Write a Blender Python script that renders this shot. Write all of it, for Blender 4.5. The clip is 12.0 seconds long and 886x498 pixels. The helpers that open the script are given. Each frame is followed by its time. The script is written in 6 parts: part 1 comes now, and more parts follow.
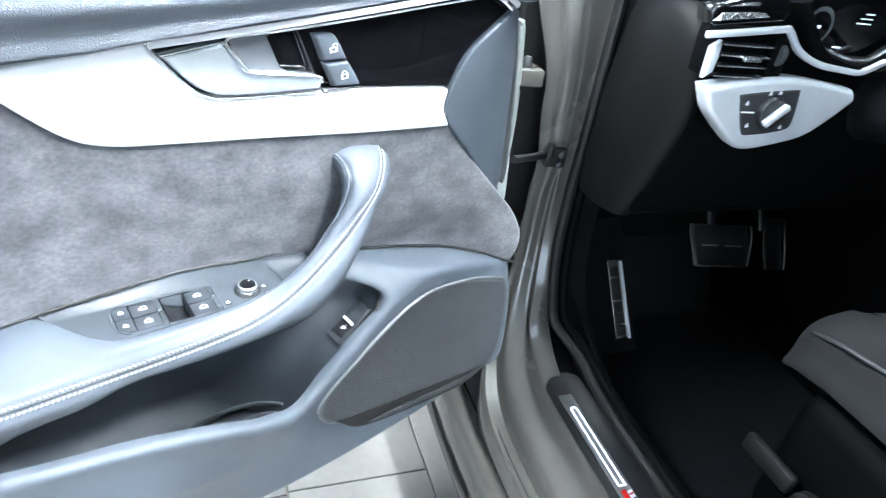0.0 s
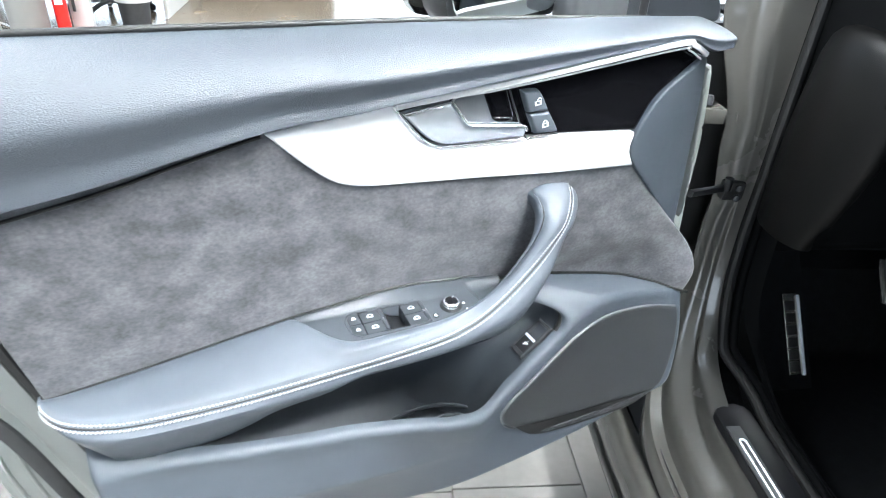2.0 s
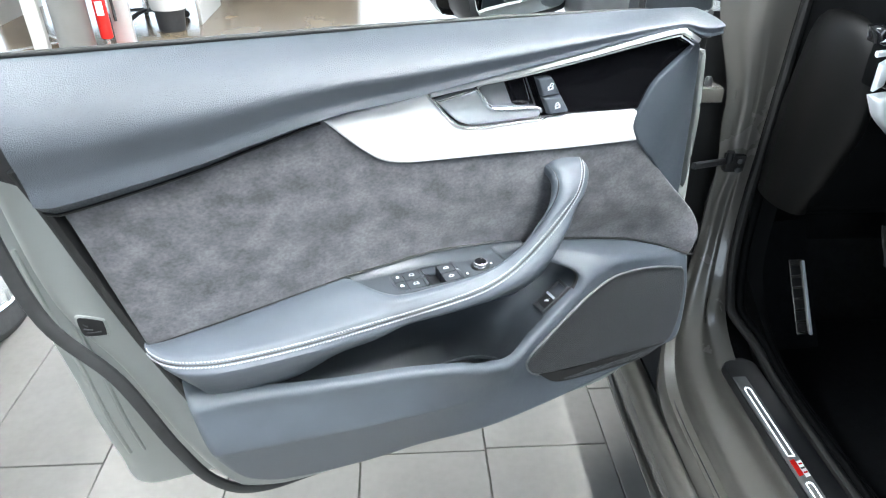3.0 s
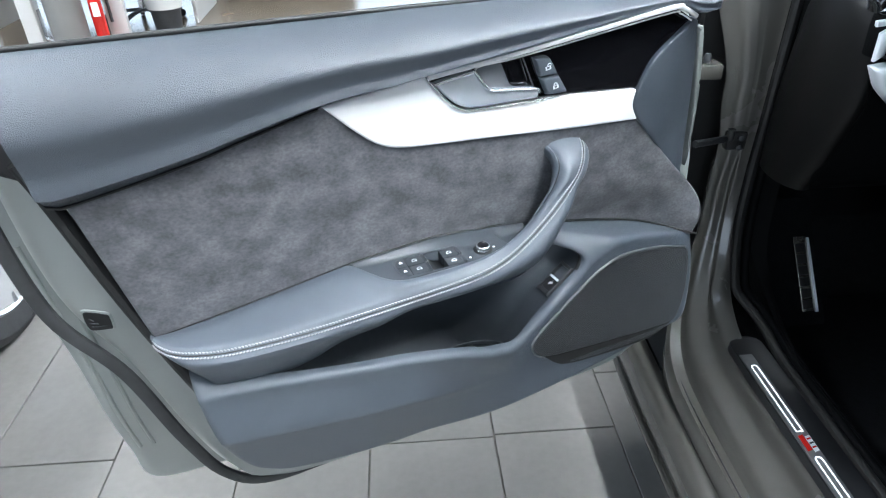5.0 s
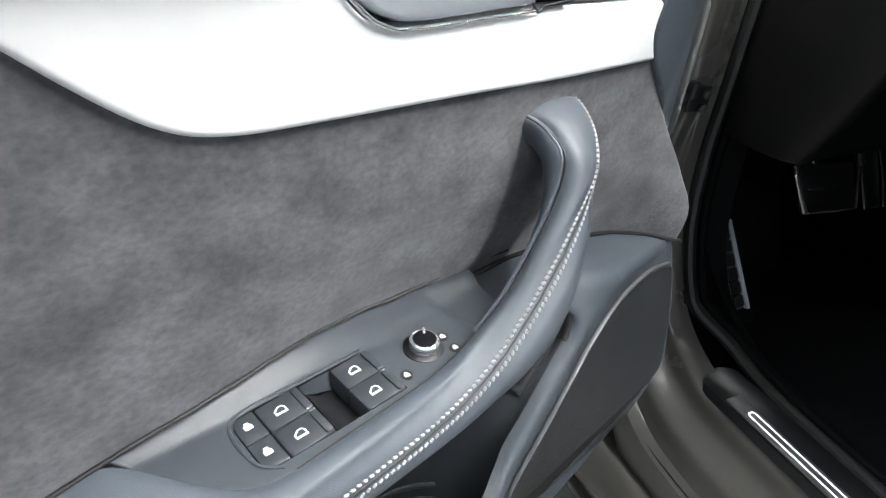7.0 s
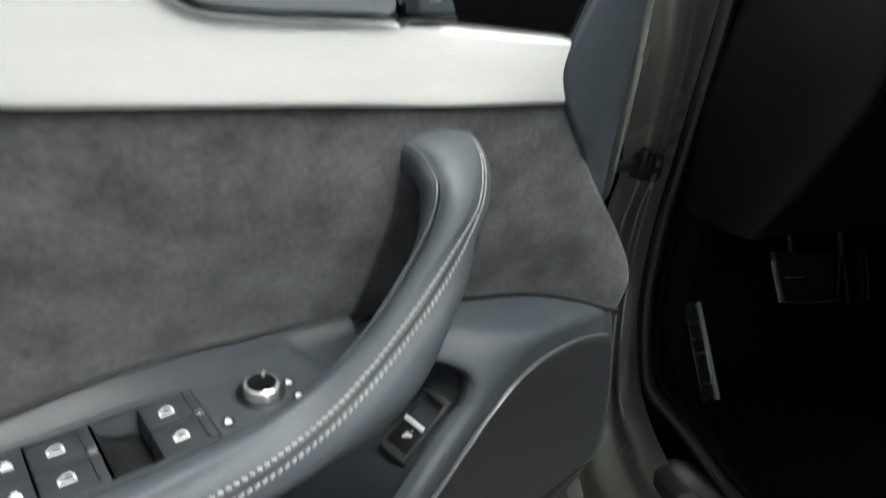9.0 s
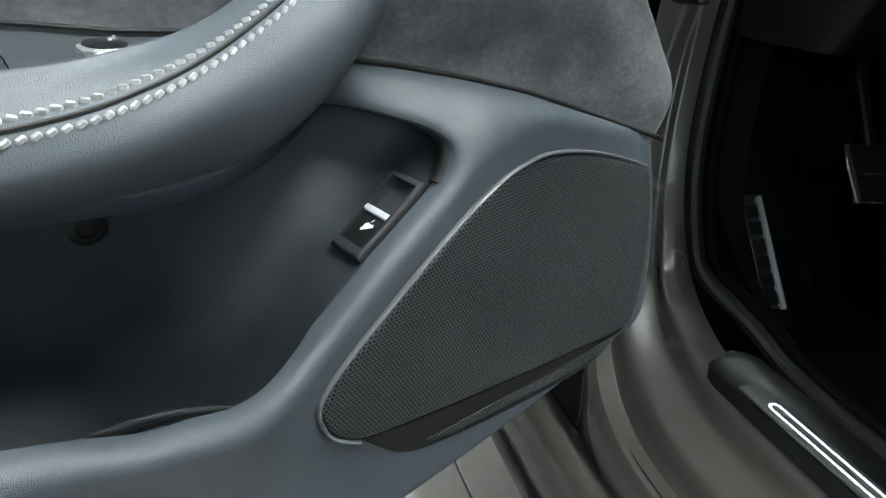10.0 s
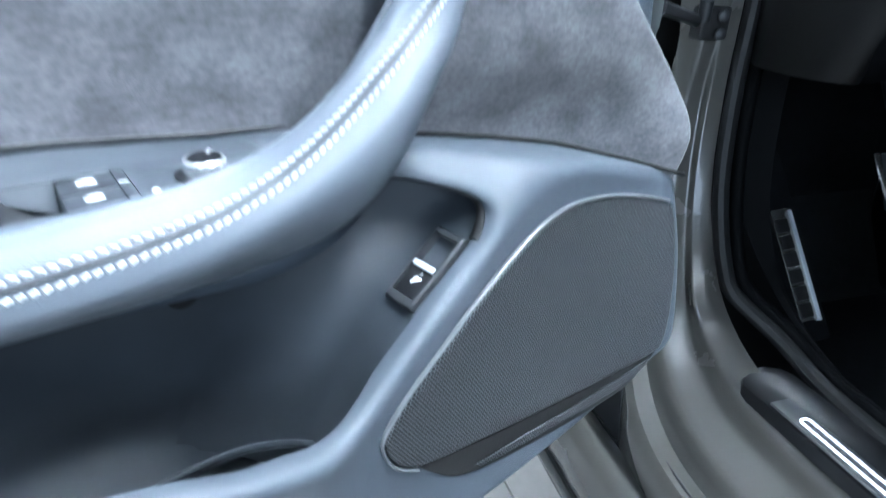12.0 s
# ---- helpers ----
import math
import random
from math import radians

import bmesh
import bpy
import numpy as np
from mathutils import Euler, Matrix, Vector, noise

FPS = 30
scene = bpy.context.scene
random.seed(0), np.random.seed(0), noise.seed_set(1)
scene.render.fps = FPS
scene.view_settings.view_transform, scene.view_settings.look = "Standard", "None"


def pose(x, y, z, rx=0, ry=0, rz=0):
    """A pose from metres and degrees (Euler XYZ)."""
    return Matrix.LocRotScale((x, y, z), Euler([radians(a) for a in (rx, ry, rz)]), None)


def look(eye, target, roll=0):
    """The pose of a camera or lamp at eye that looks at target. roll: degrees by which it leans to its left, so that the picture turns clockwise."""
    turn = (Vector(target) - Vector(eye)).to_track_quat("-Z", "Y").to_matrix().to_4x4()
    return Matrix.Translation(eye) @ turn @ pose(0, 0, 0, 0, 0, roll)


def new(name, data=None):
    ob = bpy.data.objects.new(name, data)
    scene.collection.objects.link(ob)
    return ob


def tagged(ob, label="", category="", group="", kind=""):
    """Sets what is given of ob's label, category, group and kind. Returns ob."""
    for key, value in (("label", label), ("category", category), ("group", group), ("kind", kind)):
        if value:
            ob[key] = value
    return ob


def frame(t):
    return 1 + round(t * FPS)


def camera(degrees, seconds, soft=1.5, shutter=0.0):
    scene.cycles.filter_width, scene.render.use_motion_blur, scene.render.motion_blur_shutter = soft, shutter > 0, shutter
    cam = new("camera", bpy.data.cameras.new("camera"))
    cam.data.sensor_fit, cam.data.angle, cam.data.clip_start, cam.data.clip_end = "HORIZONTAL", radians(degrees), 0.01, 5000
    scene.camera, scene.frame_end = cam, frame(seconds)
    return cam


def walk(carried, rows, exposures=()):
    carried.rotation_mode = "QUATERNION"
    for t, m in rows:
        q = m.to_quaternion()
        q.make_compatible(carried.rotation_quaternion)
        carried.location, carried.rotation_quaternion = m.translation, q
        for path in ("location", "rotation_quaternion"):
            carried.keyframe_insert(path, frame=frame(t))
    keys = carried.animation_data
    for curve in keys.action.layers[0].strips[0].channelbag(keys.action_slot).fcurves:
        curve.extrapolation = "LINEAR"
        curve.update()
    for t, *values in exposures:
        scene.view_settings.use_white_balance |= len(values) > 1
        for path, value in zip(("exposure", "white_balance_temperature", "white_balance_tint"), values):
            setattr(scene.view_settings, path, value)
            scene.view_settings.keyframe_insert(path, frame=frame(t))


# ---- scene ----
cam = camera(70.0, 12.0, soft=1.1, shutter=0.3)
PATH = [
    (0, (-0.139, -0.559, 1.159), (0.977, 0.735, 0.118), 9.7),
    (0.5, (-0.143, -0.482, 1.146), (0.928, 0.825, 0.077), 8.6),
    (1, (-0.178, -0.457, 1.171), (0.875, 0.885, 0.127), 8.7),
    (1.5, (-0.196, -0.514, 1.191), (0.686, 0.951, 0.153), 7.2),
    (2, (-0.223, -0.59, 1.215), (0.504, 0.947, 0.162), 4.2),
    (2.5, (-0.256, -0.658, 1.241), (0.403, 0.91, 0.19), 1.6),
    (3, (-0.278, -0.707, 1.25), (0.364, 0.856, 0.18), 1.2),
    (3.2, (-0.281, -0.716, 1.257), (0.35, 0.842, 0.173), 0.9),
    (5, (-0.278, -0.713, 1.24), (0.348, 0.843, 0.151), -0.7),
    (5.5, (-0.239, -0.603, 1.201), (0.512, 0.881, 0.09), 0.1),
    (6, (-0.184, -0.412, 1.12), (0.853, 0.877, -0.004), 2.4),
    (6.5, (-0.152, -0.294, 1.06), (1.033, 0.871, -0.053), 5.1),
    (7, (-0.164, -0.244, 1.032), (1.049, 0.891, -0.081), 6.5),
    (7.2, (-0.167, -0.237, 1.033), (1.038, 0.896, -0.092), 6.4),
    (8.8, (-0.086, -0.264, 1.037), (1.209, 0.992, 0.173), 8.8),
    (9, (-0.074, -0.291, 0.993), (1.184, 0.982, 0.102), 8.9),
    (9.5, (-0.011, -0.287, 0.858), (1.199, 1.011, -0.065), 9.8),
    (10, (0.006, -0.3, 0.804), (1.159, 1.058, -0.105), 6.1),
    (10.5, (0.022, -0.295, 0.767), (1.118, 1.159, -0.061), 2.8),
    (11, (0.026, -0.3, 0.74), (1.091, 1.139, -0.152), 1.3),
    (11.5, (0.024, -0.299, 0.745), (1.075, 1.147, -0.152), 1.2),
    (12, (-0.017, -0.322, 0.849), (1.045, 1.117, -0.044), 2.0),
]
EXPOSURES = [(0, 1.7, 5550, 6), (1.5, 1.4, 5850, 7), (3, 1.0, 5850, 6), (5.5, 0.38, 5600, 7), (7, 0.28, 6150, 8), (9, -0.35, 6350, 3), (9.5, -0.3, 6150, 2), (10, 0.25, 6050, 2), (10.5, 0.5, 5750, 1), (11, 0.72, 5600, 2), (11.5, 0.95, 5450, 4), (12, 1.45, 5120, 5)]
walk(cam, [(t, look(eye, target, roll)) for t, eye, target, roll in PATH], EXPOSURES)

# ---- light: a showroom with a glazed north front, two added fills and ceiling lights ----
CAR = pose(0.555, -0.157, 0, 0, 0, -18)      # the car's own axes: x to its right, y ahead
world = bpy.data.worlds.new("showroom_daylight")
scene.world = world
world.use_nodes = True
wn = world.node_tree
sky = wn.nodes.new("ShaderNodeTexSky")
sky.sky_type, sky.sun_disc, sky.sun_elevation, sky.sun_rotation = "NISHITA", False, radians(38), radians(200)
wn.links.new(sky.outputs[0], wn.nodes["Background"].inputs[0])
wn.nodes["Background"].inputs[1].default_value = 0.12
SUN = new("sun", bpy.data.lights.new("sun", "SUN"))
SUN.data.energy, SUN.data.angle = 1.0, radians(12)
SUN.matrix_world = look((-9, -8, 9), (0, 0, 0))


def area_lamp(name, m, w, h, watts, colour=(1, 1, 1)):
    la = bpy.data.lights.new(name, "AREA")
    la.shape, la.size, la.size_y, la.energy, la.color = "RECTANGLE", w, h, watts, colour
    ob = new(name, la)
    ob.matrix_world = m
    return ob


# daylight in the glazed north front, which the car faces
area_lamp("north_glazing_light", CAR @ look((-1.0, 8.7, 2.3), (-1.0, 0, 1.6)), 11.0, 3.4, 380, (0.80, 0.90, 1.0))
# two weaker fills added from south and west, where no window is known
area_lamp("south_fill_light", CAR @ look((-1.4, -6.7, 2.5), (-0.6, 0, 0.9)), 5.0, 3.2, 100, (0.86, 0.93, 1.0))
area_lamp("west_fill_light", CAR @ look((-6.7, 0.5, 2.2), (0, 0.5, 0.9)), 9.0, 3.2, 175, (0.86, 0.93, 1.0))


# ---- materials ----
def material(name, colour, rough=0.5, metal=0.0, vary=0.0, vary_scale=30.0, bump=0.0, bump_scale=400.0,
             coat=0.0, second=None, fine=0.0, spec=0.5, kind="noise", stretch=(1, 1, 1), sheen=0.0, warp=0.0):
    m = bpy.data.materials.new(name)
    m.use_nodes = True
    nt = m.node_tree
    b = nt.nodes["Principled BSDF"]
    b.inputs["Base Color"].default_value = (*colour, 1)
    b.inputs["Roughness"].default_value, b.inputs["Metallic"].default_value = rough, metal
    b.inputs["Coat Weight"].default_value, b.inputs["Coat Roughness"].default_value = coat, 0.04
    b.inputs["Specular IOR Level"].default_value = spec
    b.inputs["Sheen Weight"].default_value = sheen
    tc = nt.nodes.new("ShaderNodeTexCoord")
    mp = nt.nodes.new("ShaderNodeMapping")
    mp.inputs["Scale"].default_value = stretch
    nt.links.new(tc.outputs["Object"], mp.inputs[0])

    def noise_tex(scale, detail):
        n = nt.nodes.new("ShaderNodeTexNoise")
        n.inputs["Scale"].default_value, n.inputs["Detail"].default_value, n.inputs["Distortion"].default_value = scale, detail, warp
        nt.links.new(mp.outputs[0], n.inputs["Vector"])
        return n

    if vary:
        n = noise_tex(vary_scale, 6)
        r = nt.nodes.new("ShaderNodeValToRGB")
        r.color_ramp.elements[0].position, r.color_ramp.elements[1].position = 0.32, 0.68
        lo = tuple(c * (1 - vary) for c in colour)
        hi = second or tuple(min(1, c * (1 + vary)) for c in colour)
        r.color_ramp.elements[0].color, r.color_ramp.elements[1].color = (*lo, 1), (*hi, 1)
        nt.links.new(n.outputs["Fac"], r.inputs[0])
        out = r.outputs[0]
        if fine:
            n2 = noise_tex(vary_scale * 9, 4)
            mx = nt.nodes.new("ShaderNodeMix")
            mx.data_type, mx.blend_type = "RGBA", "OVERLAY"
            mx.inputs["Factor"].default_value = fine
            nt.links.new(out, mx.inputs["A"])
            nt.links.new(n2.outputs["Fac"], mx.inputs["B"])
            out = mx.outputs["Result"]
        nt.links.new(out, b.inputs["Base Color"])
        rr = nt.nodes.new("ShaderNodeMapRange")
        rr.inputs["To Min"].default_value, rr.inputs["To Max"].default_value = max(0.02, rough - 0.06), min(1, rough + 0.06)
        nt.links.new(n.outputs["Fac"], rr.inputs["Value"])
        nt.links.new(rr.outputs[0], b.inputs["Roughness"])
    if bump:
        if kind == "leather":
            v = nt.nodes.new("ShaderNodeTexVoronoi")
            v.inputs["Scale"].default_value = bump_scale
            nt.links.new(mp.outputs[0], v.inputs["Vector"])
            h = v.outputs["Distance"]
        else:
            h = noise_tex(bump_scale, 5).outputs["Fac"]
        bp = nt.nodes.new("ShaderNodeBump")
        bp.inputs["Strength"].default_value, bp.inputs["Distance"].default_value = bump, 0.001
        nt.links.new(h, bp.inputs["Height"])
        nt.links.new(bp.outputs[0], b.inputs["Normal"])
    return m


LEATHER = material("grained_leatherette", (0.050, 0.058, 0.070), 0.40, vary=0.10, vary_scale=14, bump=0.42, bump_scale=950, stretch=(0.7, 1, 1.3), kind="leather")
NAPPA = material("smooth_leather", (0.074, 0.086, 0.103), 0.47, vary=0.08, vary_scale=20, bump=0.22, bump_scale=1900, kind="leather")
PLASTIC = material("grained_plastic", (0.068, 0.080, 0.096), 0.42, vary=0.08, vary_scale=18, bump=0.28, bump_scale=1900, kind="leather")
DARK_PLASTIC = material("dark_grained_plastic", (0.019, 0.0222, 0.0265), 0.46, vary=0.15, vary_scale=25, bump=0.25, bump_scale=1100, kind="leather")
SATIN_BLACK = material("satin_black_plastic", (0.011, 0.0115, 0.013), 0.38, vary=0.2, vary_scale=30, bump=0.05, bump_scale=800)
SUEDE = material("dark_grey_suede", (0.079, 0.080, 0.088), 0.92, vary=0.26, vary_scale=30, second=(0.118, 0.120, 0.131), fine=0.5, bump=0.15, bump_scale=900, warp=0.15, stretch=(0.85, 1, 1.1), spec=0.15, sheen=0.25)
INLAY = material("matt_brushed_aluminium", (0.90, 0.90, 0.90), 0.42, metal=0.10, vary=0.03, vary_scale=60, bump=0.04, bump_scale=900, stretch=(0.1, 1, 1))
GLOSS_BLACK = material("piano_black", (0.004, 0.004, 0.005), 0.06, vary=0.2, vary_scale=50, coat=0.6)
CHROME = material("satin_chrome", (0.90, 0.91, 0.92), 0.24, metal=0.85, vary=0.03, vary_scale=80)
POLISHED = material("polished_aluminium", (0.56, 0.60, 0.65), 0.22, metal=0.55, vary=0.06, vary_scale=30)
RECESS_GREY = material("satin_grey_plastic", (0.11, 0.115, 0.125), 0.45, vary=0.08, vary_scale=40)
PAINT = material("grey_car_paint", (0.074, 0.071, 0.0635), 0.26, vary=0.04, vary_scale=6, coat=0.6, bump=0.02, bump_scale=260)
# the car paint again, lighter: the daylight on the door shell is put in
LIT_SHELL_PAINT = material("lit_inner_paint", (0.30, 0.315, 0.30), 0.34, vary=0.05, vary_scale=8, bump=0.03, bump_scale=300)
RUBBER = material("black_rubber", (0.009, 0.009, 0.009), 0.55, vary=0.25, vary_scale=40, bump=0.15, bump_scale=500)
STITCH = material("light_grey_thread", (0.34, 0.345, 0.35), 0.7, vary=0.12, vary_scale=300, bump=0.3, bump_scale=2500)
WHITE_MARK = material("white_print", (0.85, 0.86, 0.88), 0.5, vary=0.03, vary_scale=200)
# cabin blacks, below real plastic and cloth: the cabin's shade is in them
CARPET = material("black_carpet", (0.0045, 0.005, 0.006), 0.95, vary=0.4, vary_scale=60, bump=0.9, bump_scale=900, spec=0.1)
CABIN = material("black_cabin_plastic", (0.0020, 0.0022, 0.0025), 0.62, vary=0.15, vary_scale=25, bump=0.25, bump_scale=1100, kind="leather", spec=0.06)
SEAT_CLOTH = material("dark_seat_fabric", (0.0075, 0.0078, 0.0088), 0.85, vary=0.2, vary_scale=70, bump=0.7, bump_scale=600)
TRIM_WHITE = material("silver_dash_trim", (0.82, 0.86, 0.91), 0.36, metal=0.35, vary=0.03, vary_scale=40)
TILE = material("grey_porcelain_tile", (0.195, 0.188, 0.175), 0.24, vary=0.06, vary_scale=5, bump=0.03, bump_scale=120, fine=0.1)
GROUT = material("brown_grout", (0.15, 0.135, 0.115), 0.9, vary=0.2, vary_scale=40, bump=0.4, bump_scale=300)
CEILING = material("greyed_ceiling_paint", (0.46, 0.46, 0.45), 0.8, vary=0.03, vary_scale=3)
FAR_TILE = material("beige_polished_tile", (0.16, 0.122, 0.080), 0.22, vary=0.10, vary_scale=3, fine=0.1)
WALL = material("grey_plaster", (0.24, 0.236, 0.23), 0.8, vary=0.03, vary_scale=3, bump=0.08, bump_scale=180)
RED = material("red_enamel", (0.55, 0.015, 0.012), 0.25, vary=0.05, vary_scale=20, coat=0.5)
WHITE_PAINT = material("white_lacquer", (0.55, 0.545, 0.53), 0.35, vary=0.03, vary_scale=6)
SILVER_PAINT = material("silver_car_paint", (0.20, 0.204, 0.21), 0.25, metal=0.4, vary=0.04, vary_scale=6, coat=1.0)
TYRE = material("tyre_rubber", (0.022, 0.022, 0.023), 0.75, vary=0.25, vary_scale=50, bump=0.4, bump_scale=200)
GREY_CLOTH = material("grey_chair_mesh", (0.20, 0.19, 0.17), 0.85, vary=0.15, vary_scale=50, bump=0.5, bump_scale=400)
BLACK_CLOTH = material("black_chair_fabric", (0.018, 0.018, 0.020), 0.85, vary=0.2, vary_scale=50, bump=0.5, bump_scale=400)
MIRROR = material("mirror_glass", (0.86, 0.87, 0.88), 0.02, metal=1.0)
# chrome with little metal: the strips' bright reflection is put into the colour
BRIGHT_STRIP = material("bright_trim_strip", (0.90, 0.91, 0.92), 0.22, metal=0.35, vary=0.02, vary_scale=60)
RIM_GREY = material("grey_satin_plastic", (0.11, 0.115, 0.12), 0.32, vary=0.08, vary_scale=60)
BUTTON = material("dark_button_plastic", (0.030, 0.034, 0.040), 0.42, vary=0.1, vary_scale=60)
PANEL = material("switch_panel_plastic", (0.042, 0.0485, 0.057), 0.44, vary=0.1, vary_scale=40, bump=0.12, bump_scale=2200, kind="leather")
DARK_GREY = material("dark_grey_plastic", (0.036, 0.038, 0.041), 0.5, vary=0.12, vary_scale=40, bump=0.1, bump_scale=700)


# ---- mesh helpers ----
def mesh_of(name, verts, faces, mat, smooth=True):
    me = bpy.data.meshes.new(name)
    me.from_pydata([tuple(v) for v in verts], [], faces)
    me.validate()
    bm = bmesh.new()
    bm.from_mesh(me)
    bmesh.ops.recalc_face_normals(bm, faces=bm.faces)
    bm.to_mesh(me)
    bm.free()
    me.materials.append(mat)
    if smooth:
        me.polygons.foreach_set("use_smooth", [True] * len(me.polygons))
        try:
            me.set_sharp_from_angle(angle=radians(38))
        except Exception:
            pass
    return me


def put(name, me, parent=None, label=""):
    ob = new(name, me)
    if parent:
        ob.parent = parent
    if label:
        ob["label"] = label
    return ob


def part(name, bm, mat, parent=None, label="", smooth=True, turn=None):
    """Links a bmesh as one mesh object under a thing or a part."""
    if turn is not None:
        bm.transform(turn)
    me = bpy.data.meshes.new(name)
    bmesh.ops.recalc_face_normals(bm, faces=bm.faces)
    bm.to_mesh(me)
    bm.free()
    me.materials.append(mat)
    if smooth:
        me.polygons.foreach_set("use_smooth", [True] * len(me.polygons))
        me.set_sharp_from_angle(angle=radians(35))
    return put(name, me, parent, label)


def thing(name, label, category, at=(0, 0, 0), group="", kind=""):
    ob = new(name)
    ob.empty_display_size = 0.05
    return tagged(ob, label, category, group, kind)


def curve(pts, per=8, closed=False):
    """A smooth line through points (Catmull-Rom), in two or three dimensions; a point given twice is a corner."""
    P = [np.array(p, float) for p in pts]
    n, out = len(P), []
    for i in range(n if closed else n - 1):
        a, b = P[i], P[(i + 1) % n]
        if np.allclose(a, b):
            continue
        p0 = P[i - 1] if (i or closed) else a
        p3 = P[(i + 2) % n] if (closed or i + 2 < n) else b
        if np.allclose(p0, a):
            p0 = a - (b - a) * 0.5
        if np.allclose(p3, b):
            p3 = b + (b - a) * 0.5
        for k in range(per):
            t = k / per
            out.append(0.5 * (2 * a + (b - p0) * t + (2 * p0 - 5 * a + 4 * b - p3) * t * t + (3 * a - p0 - 3 * b + p3) * t ** 3))
    if not closed:
        out.append(P[-1])
    return out


def resample(line, step, closed=False):
    L = [np.array(p, float) for p in line]
    if closed:
        L = L + [L[0]]
    d = np.concatenate([[0], np.cumsum([np.linalg.norm(b - a) for a, b in zip(L[:-1], L[1:])])])
    n = max(2, int(round(d[-1] / step)))
    s = np.linspace(0, d[-1], n + 1)
    A = np.array(L)
    out = np.stack([np.interp(s, d, A[:, k]) for k in range(A.shape[1])], 1)
    return out[:-1] if closed else out


def inside(poly, pts):
    x, y = pts[:, 0], pts[:, 1]
    hit = np.zeros(len(pts), bool)
    for (x0, y0), (x1, y1) in zip(poly, np.roll(poly, -1, 0)):
        if y0 == y1:
            continue
        c = ((y0 > y) != (y1 > y)) & (x < (x1 - x0) * (y - y0) / (y1 - y0) + x0)
        hit ^= c
    return hit


def edge_distance(poly, pts):
    best = np.full(len(pts), 1e9)
    for a, b in zip(poly, np.roll(poly, -1, 0)):
        ab = b - a
        u = np.clip(((pts - a) @ ab) / max(ab @ ab, 1e-12), 0, 1)
        best = np.minimum(best, np.linalg.norm(pts - (a + u[:, None] * ab), axis=1))
    return best


def patch(name, outline, place, mat, parent=None, label="", round_r=0.003, rise=None, depth=0.008, step=0.008, corner_step=None, holes=(), inner=None):
    """A shaped panel over a plane outline: its rim is rounded by round_r and rises by rise(u, v); place(u, v, lift) puts it into space.
    The rim goes back by depth."""
    from mathutils.geometry import delaunay_2d_cdt
    es = corner_step or step
    poly = resample(outline, es, True)
    loops = [poly] + [resample(h, es, True) for h in holes]
    lo, hi = poly.min(0), poly.max(0)
    gx, gy = np.meshgrid(np.arange(lo[0], hi[0], step), np.arange(lo[1], hi[1], step * 0.9))
    gx = gx + (np.arange(gx.shape[0]) % 2)[:, None] * step * 0.5
    g = np.stack([gx.ravel(), gy.ravel()], 1)
    g = g[inside(poly, g)]
    allp = np.concatenate(loops)
    extra = []
    if round_r > 0:                       # rings of points inside the rim, so that its rounding is smooth
        nxt, prv = np.roll(poly, -1, 0), np.roll(poly, 1, 0)
        t = nxt - prv
        nrm = np.stack([-t[:, 1], t[:, 0]], 1) / (np.linalg.norm(t, axis=1)[:, None] + 1e-9)
        area = 0.5 * np.sum(poly[:, 0] * nxt[:, 1] - nxt[:, 0] * poly[:, 1])
        nrm *= 1 if area > 0 else -1
        for f in (0.12, 0.35, 0.7, 1.0):
            q = poly + nrm * round_r * f
            q = q[inside(poly, q)]
            q = q[edge_distance(poly, q) > round_r * f * 0.85]
            extra.append(q)
    if len(g):
        d = edge_distance(poly, g)
        g = g[d > (inner or max(round_r * 1.25, step * 0.35))]
    for h in loops[1:]:
        if len(g):
            g = g[~inside(h, g)]
        if len(g):
            g = g[edge_distance(h, g) > step * 0.35]
    pts = np.concatenate([allp] + extra + [g]) if len(g) or extra else allp
    edges, k = [], 0
    for l in loops:
        edges += [(k + i, k + (i + 1) % len(l)) for i in range(len(l))]
        k += len(l)
    vs, _, fs, *_ = delaunay_2d_cdt([Vector(p) for p in pts], edges, [], 1, 1e-7)
    V = np.array([tuple(v) for v in vs])
    cen = np.array([V[list(f)].mean(0) for f in fs])
    keep = inside(poly, cen)
    for h in loops[1:]:
        keep &= ~inside(h, cen)
    faces = [tuple(f) for f, ok in zip(fs, keep) if ok]
    d = edge_distance(poly, V)
    prof = np.ones(len(V)) if round_r <= 0 else np.sqrt(np.clip(1 - (1 - np.clip(d / round_r, 0, 1)) ** 2, 0, 1))
    verts = []
    for (u, v), w in zip(V, prof):
        r = rise(u, v) if callable(rise) else (round_r if rise is None else rise)
        verts.append(place(u, v, r * w))
    if depth > 0:                         # the skirt
        count = {}
        for f in faces:
            for a, b in zip(f, f[1:] + f[:1]):
                count[(a, b)] = count.get((a, b), 0) + 1
        back = {}
        for (a, b) in list(count):
            if (b, a) not in count:
                for i in (a, b):
                    if i not in back:
                        back[i] = len(verts)
                        verts.append(place(V[i][0], V[i][1], -depth))
                faces.append((b, a, back[a], back[b]))
    me = mesh_of(name, verts, faces, mat)
    return put(name, me, parent, label)


def loft(name, rings, mat, parent=None, label="", closed=True, caps=True):
    verts, faces, n = [], [], len(rings[0])
    for r in rings:
        verts += [tuple(p) for p in r]
    for i in range(len(rings) - 1):
        for j in range(n if closed else n - 1):
            a, b = i * n + j, i * n + (j + 1) % n
            faces.append((a, b, b + n, a + n))
    if caps and closed:
        faces += [tuple(range(n))[::-1], tuple(range((len(rings) - 1) * n, len(rings) * n))]
    return put(name, mesh_of(name, verts, faces, mat), parent, label)


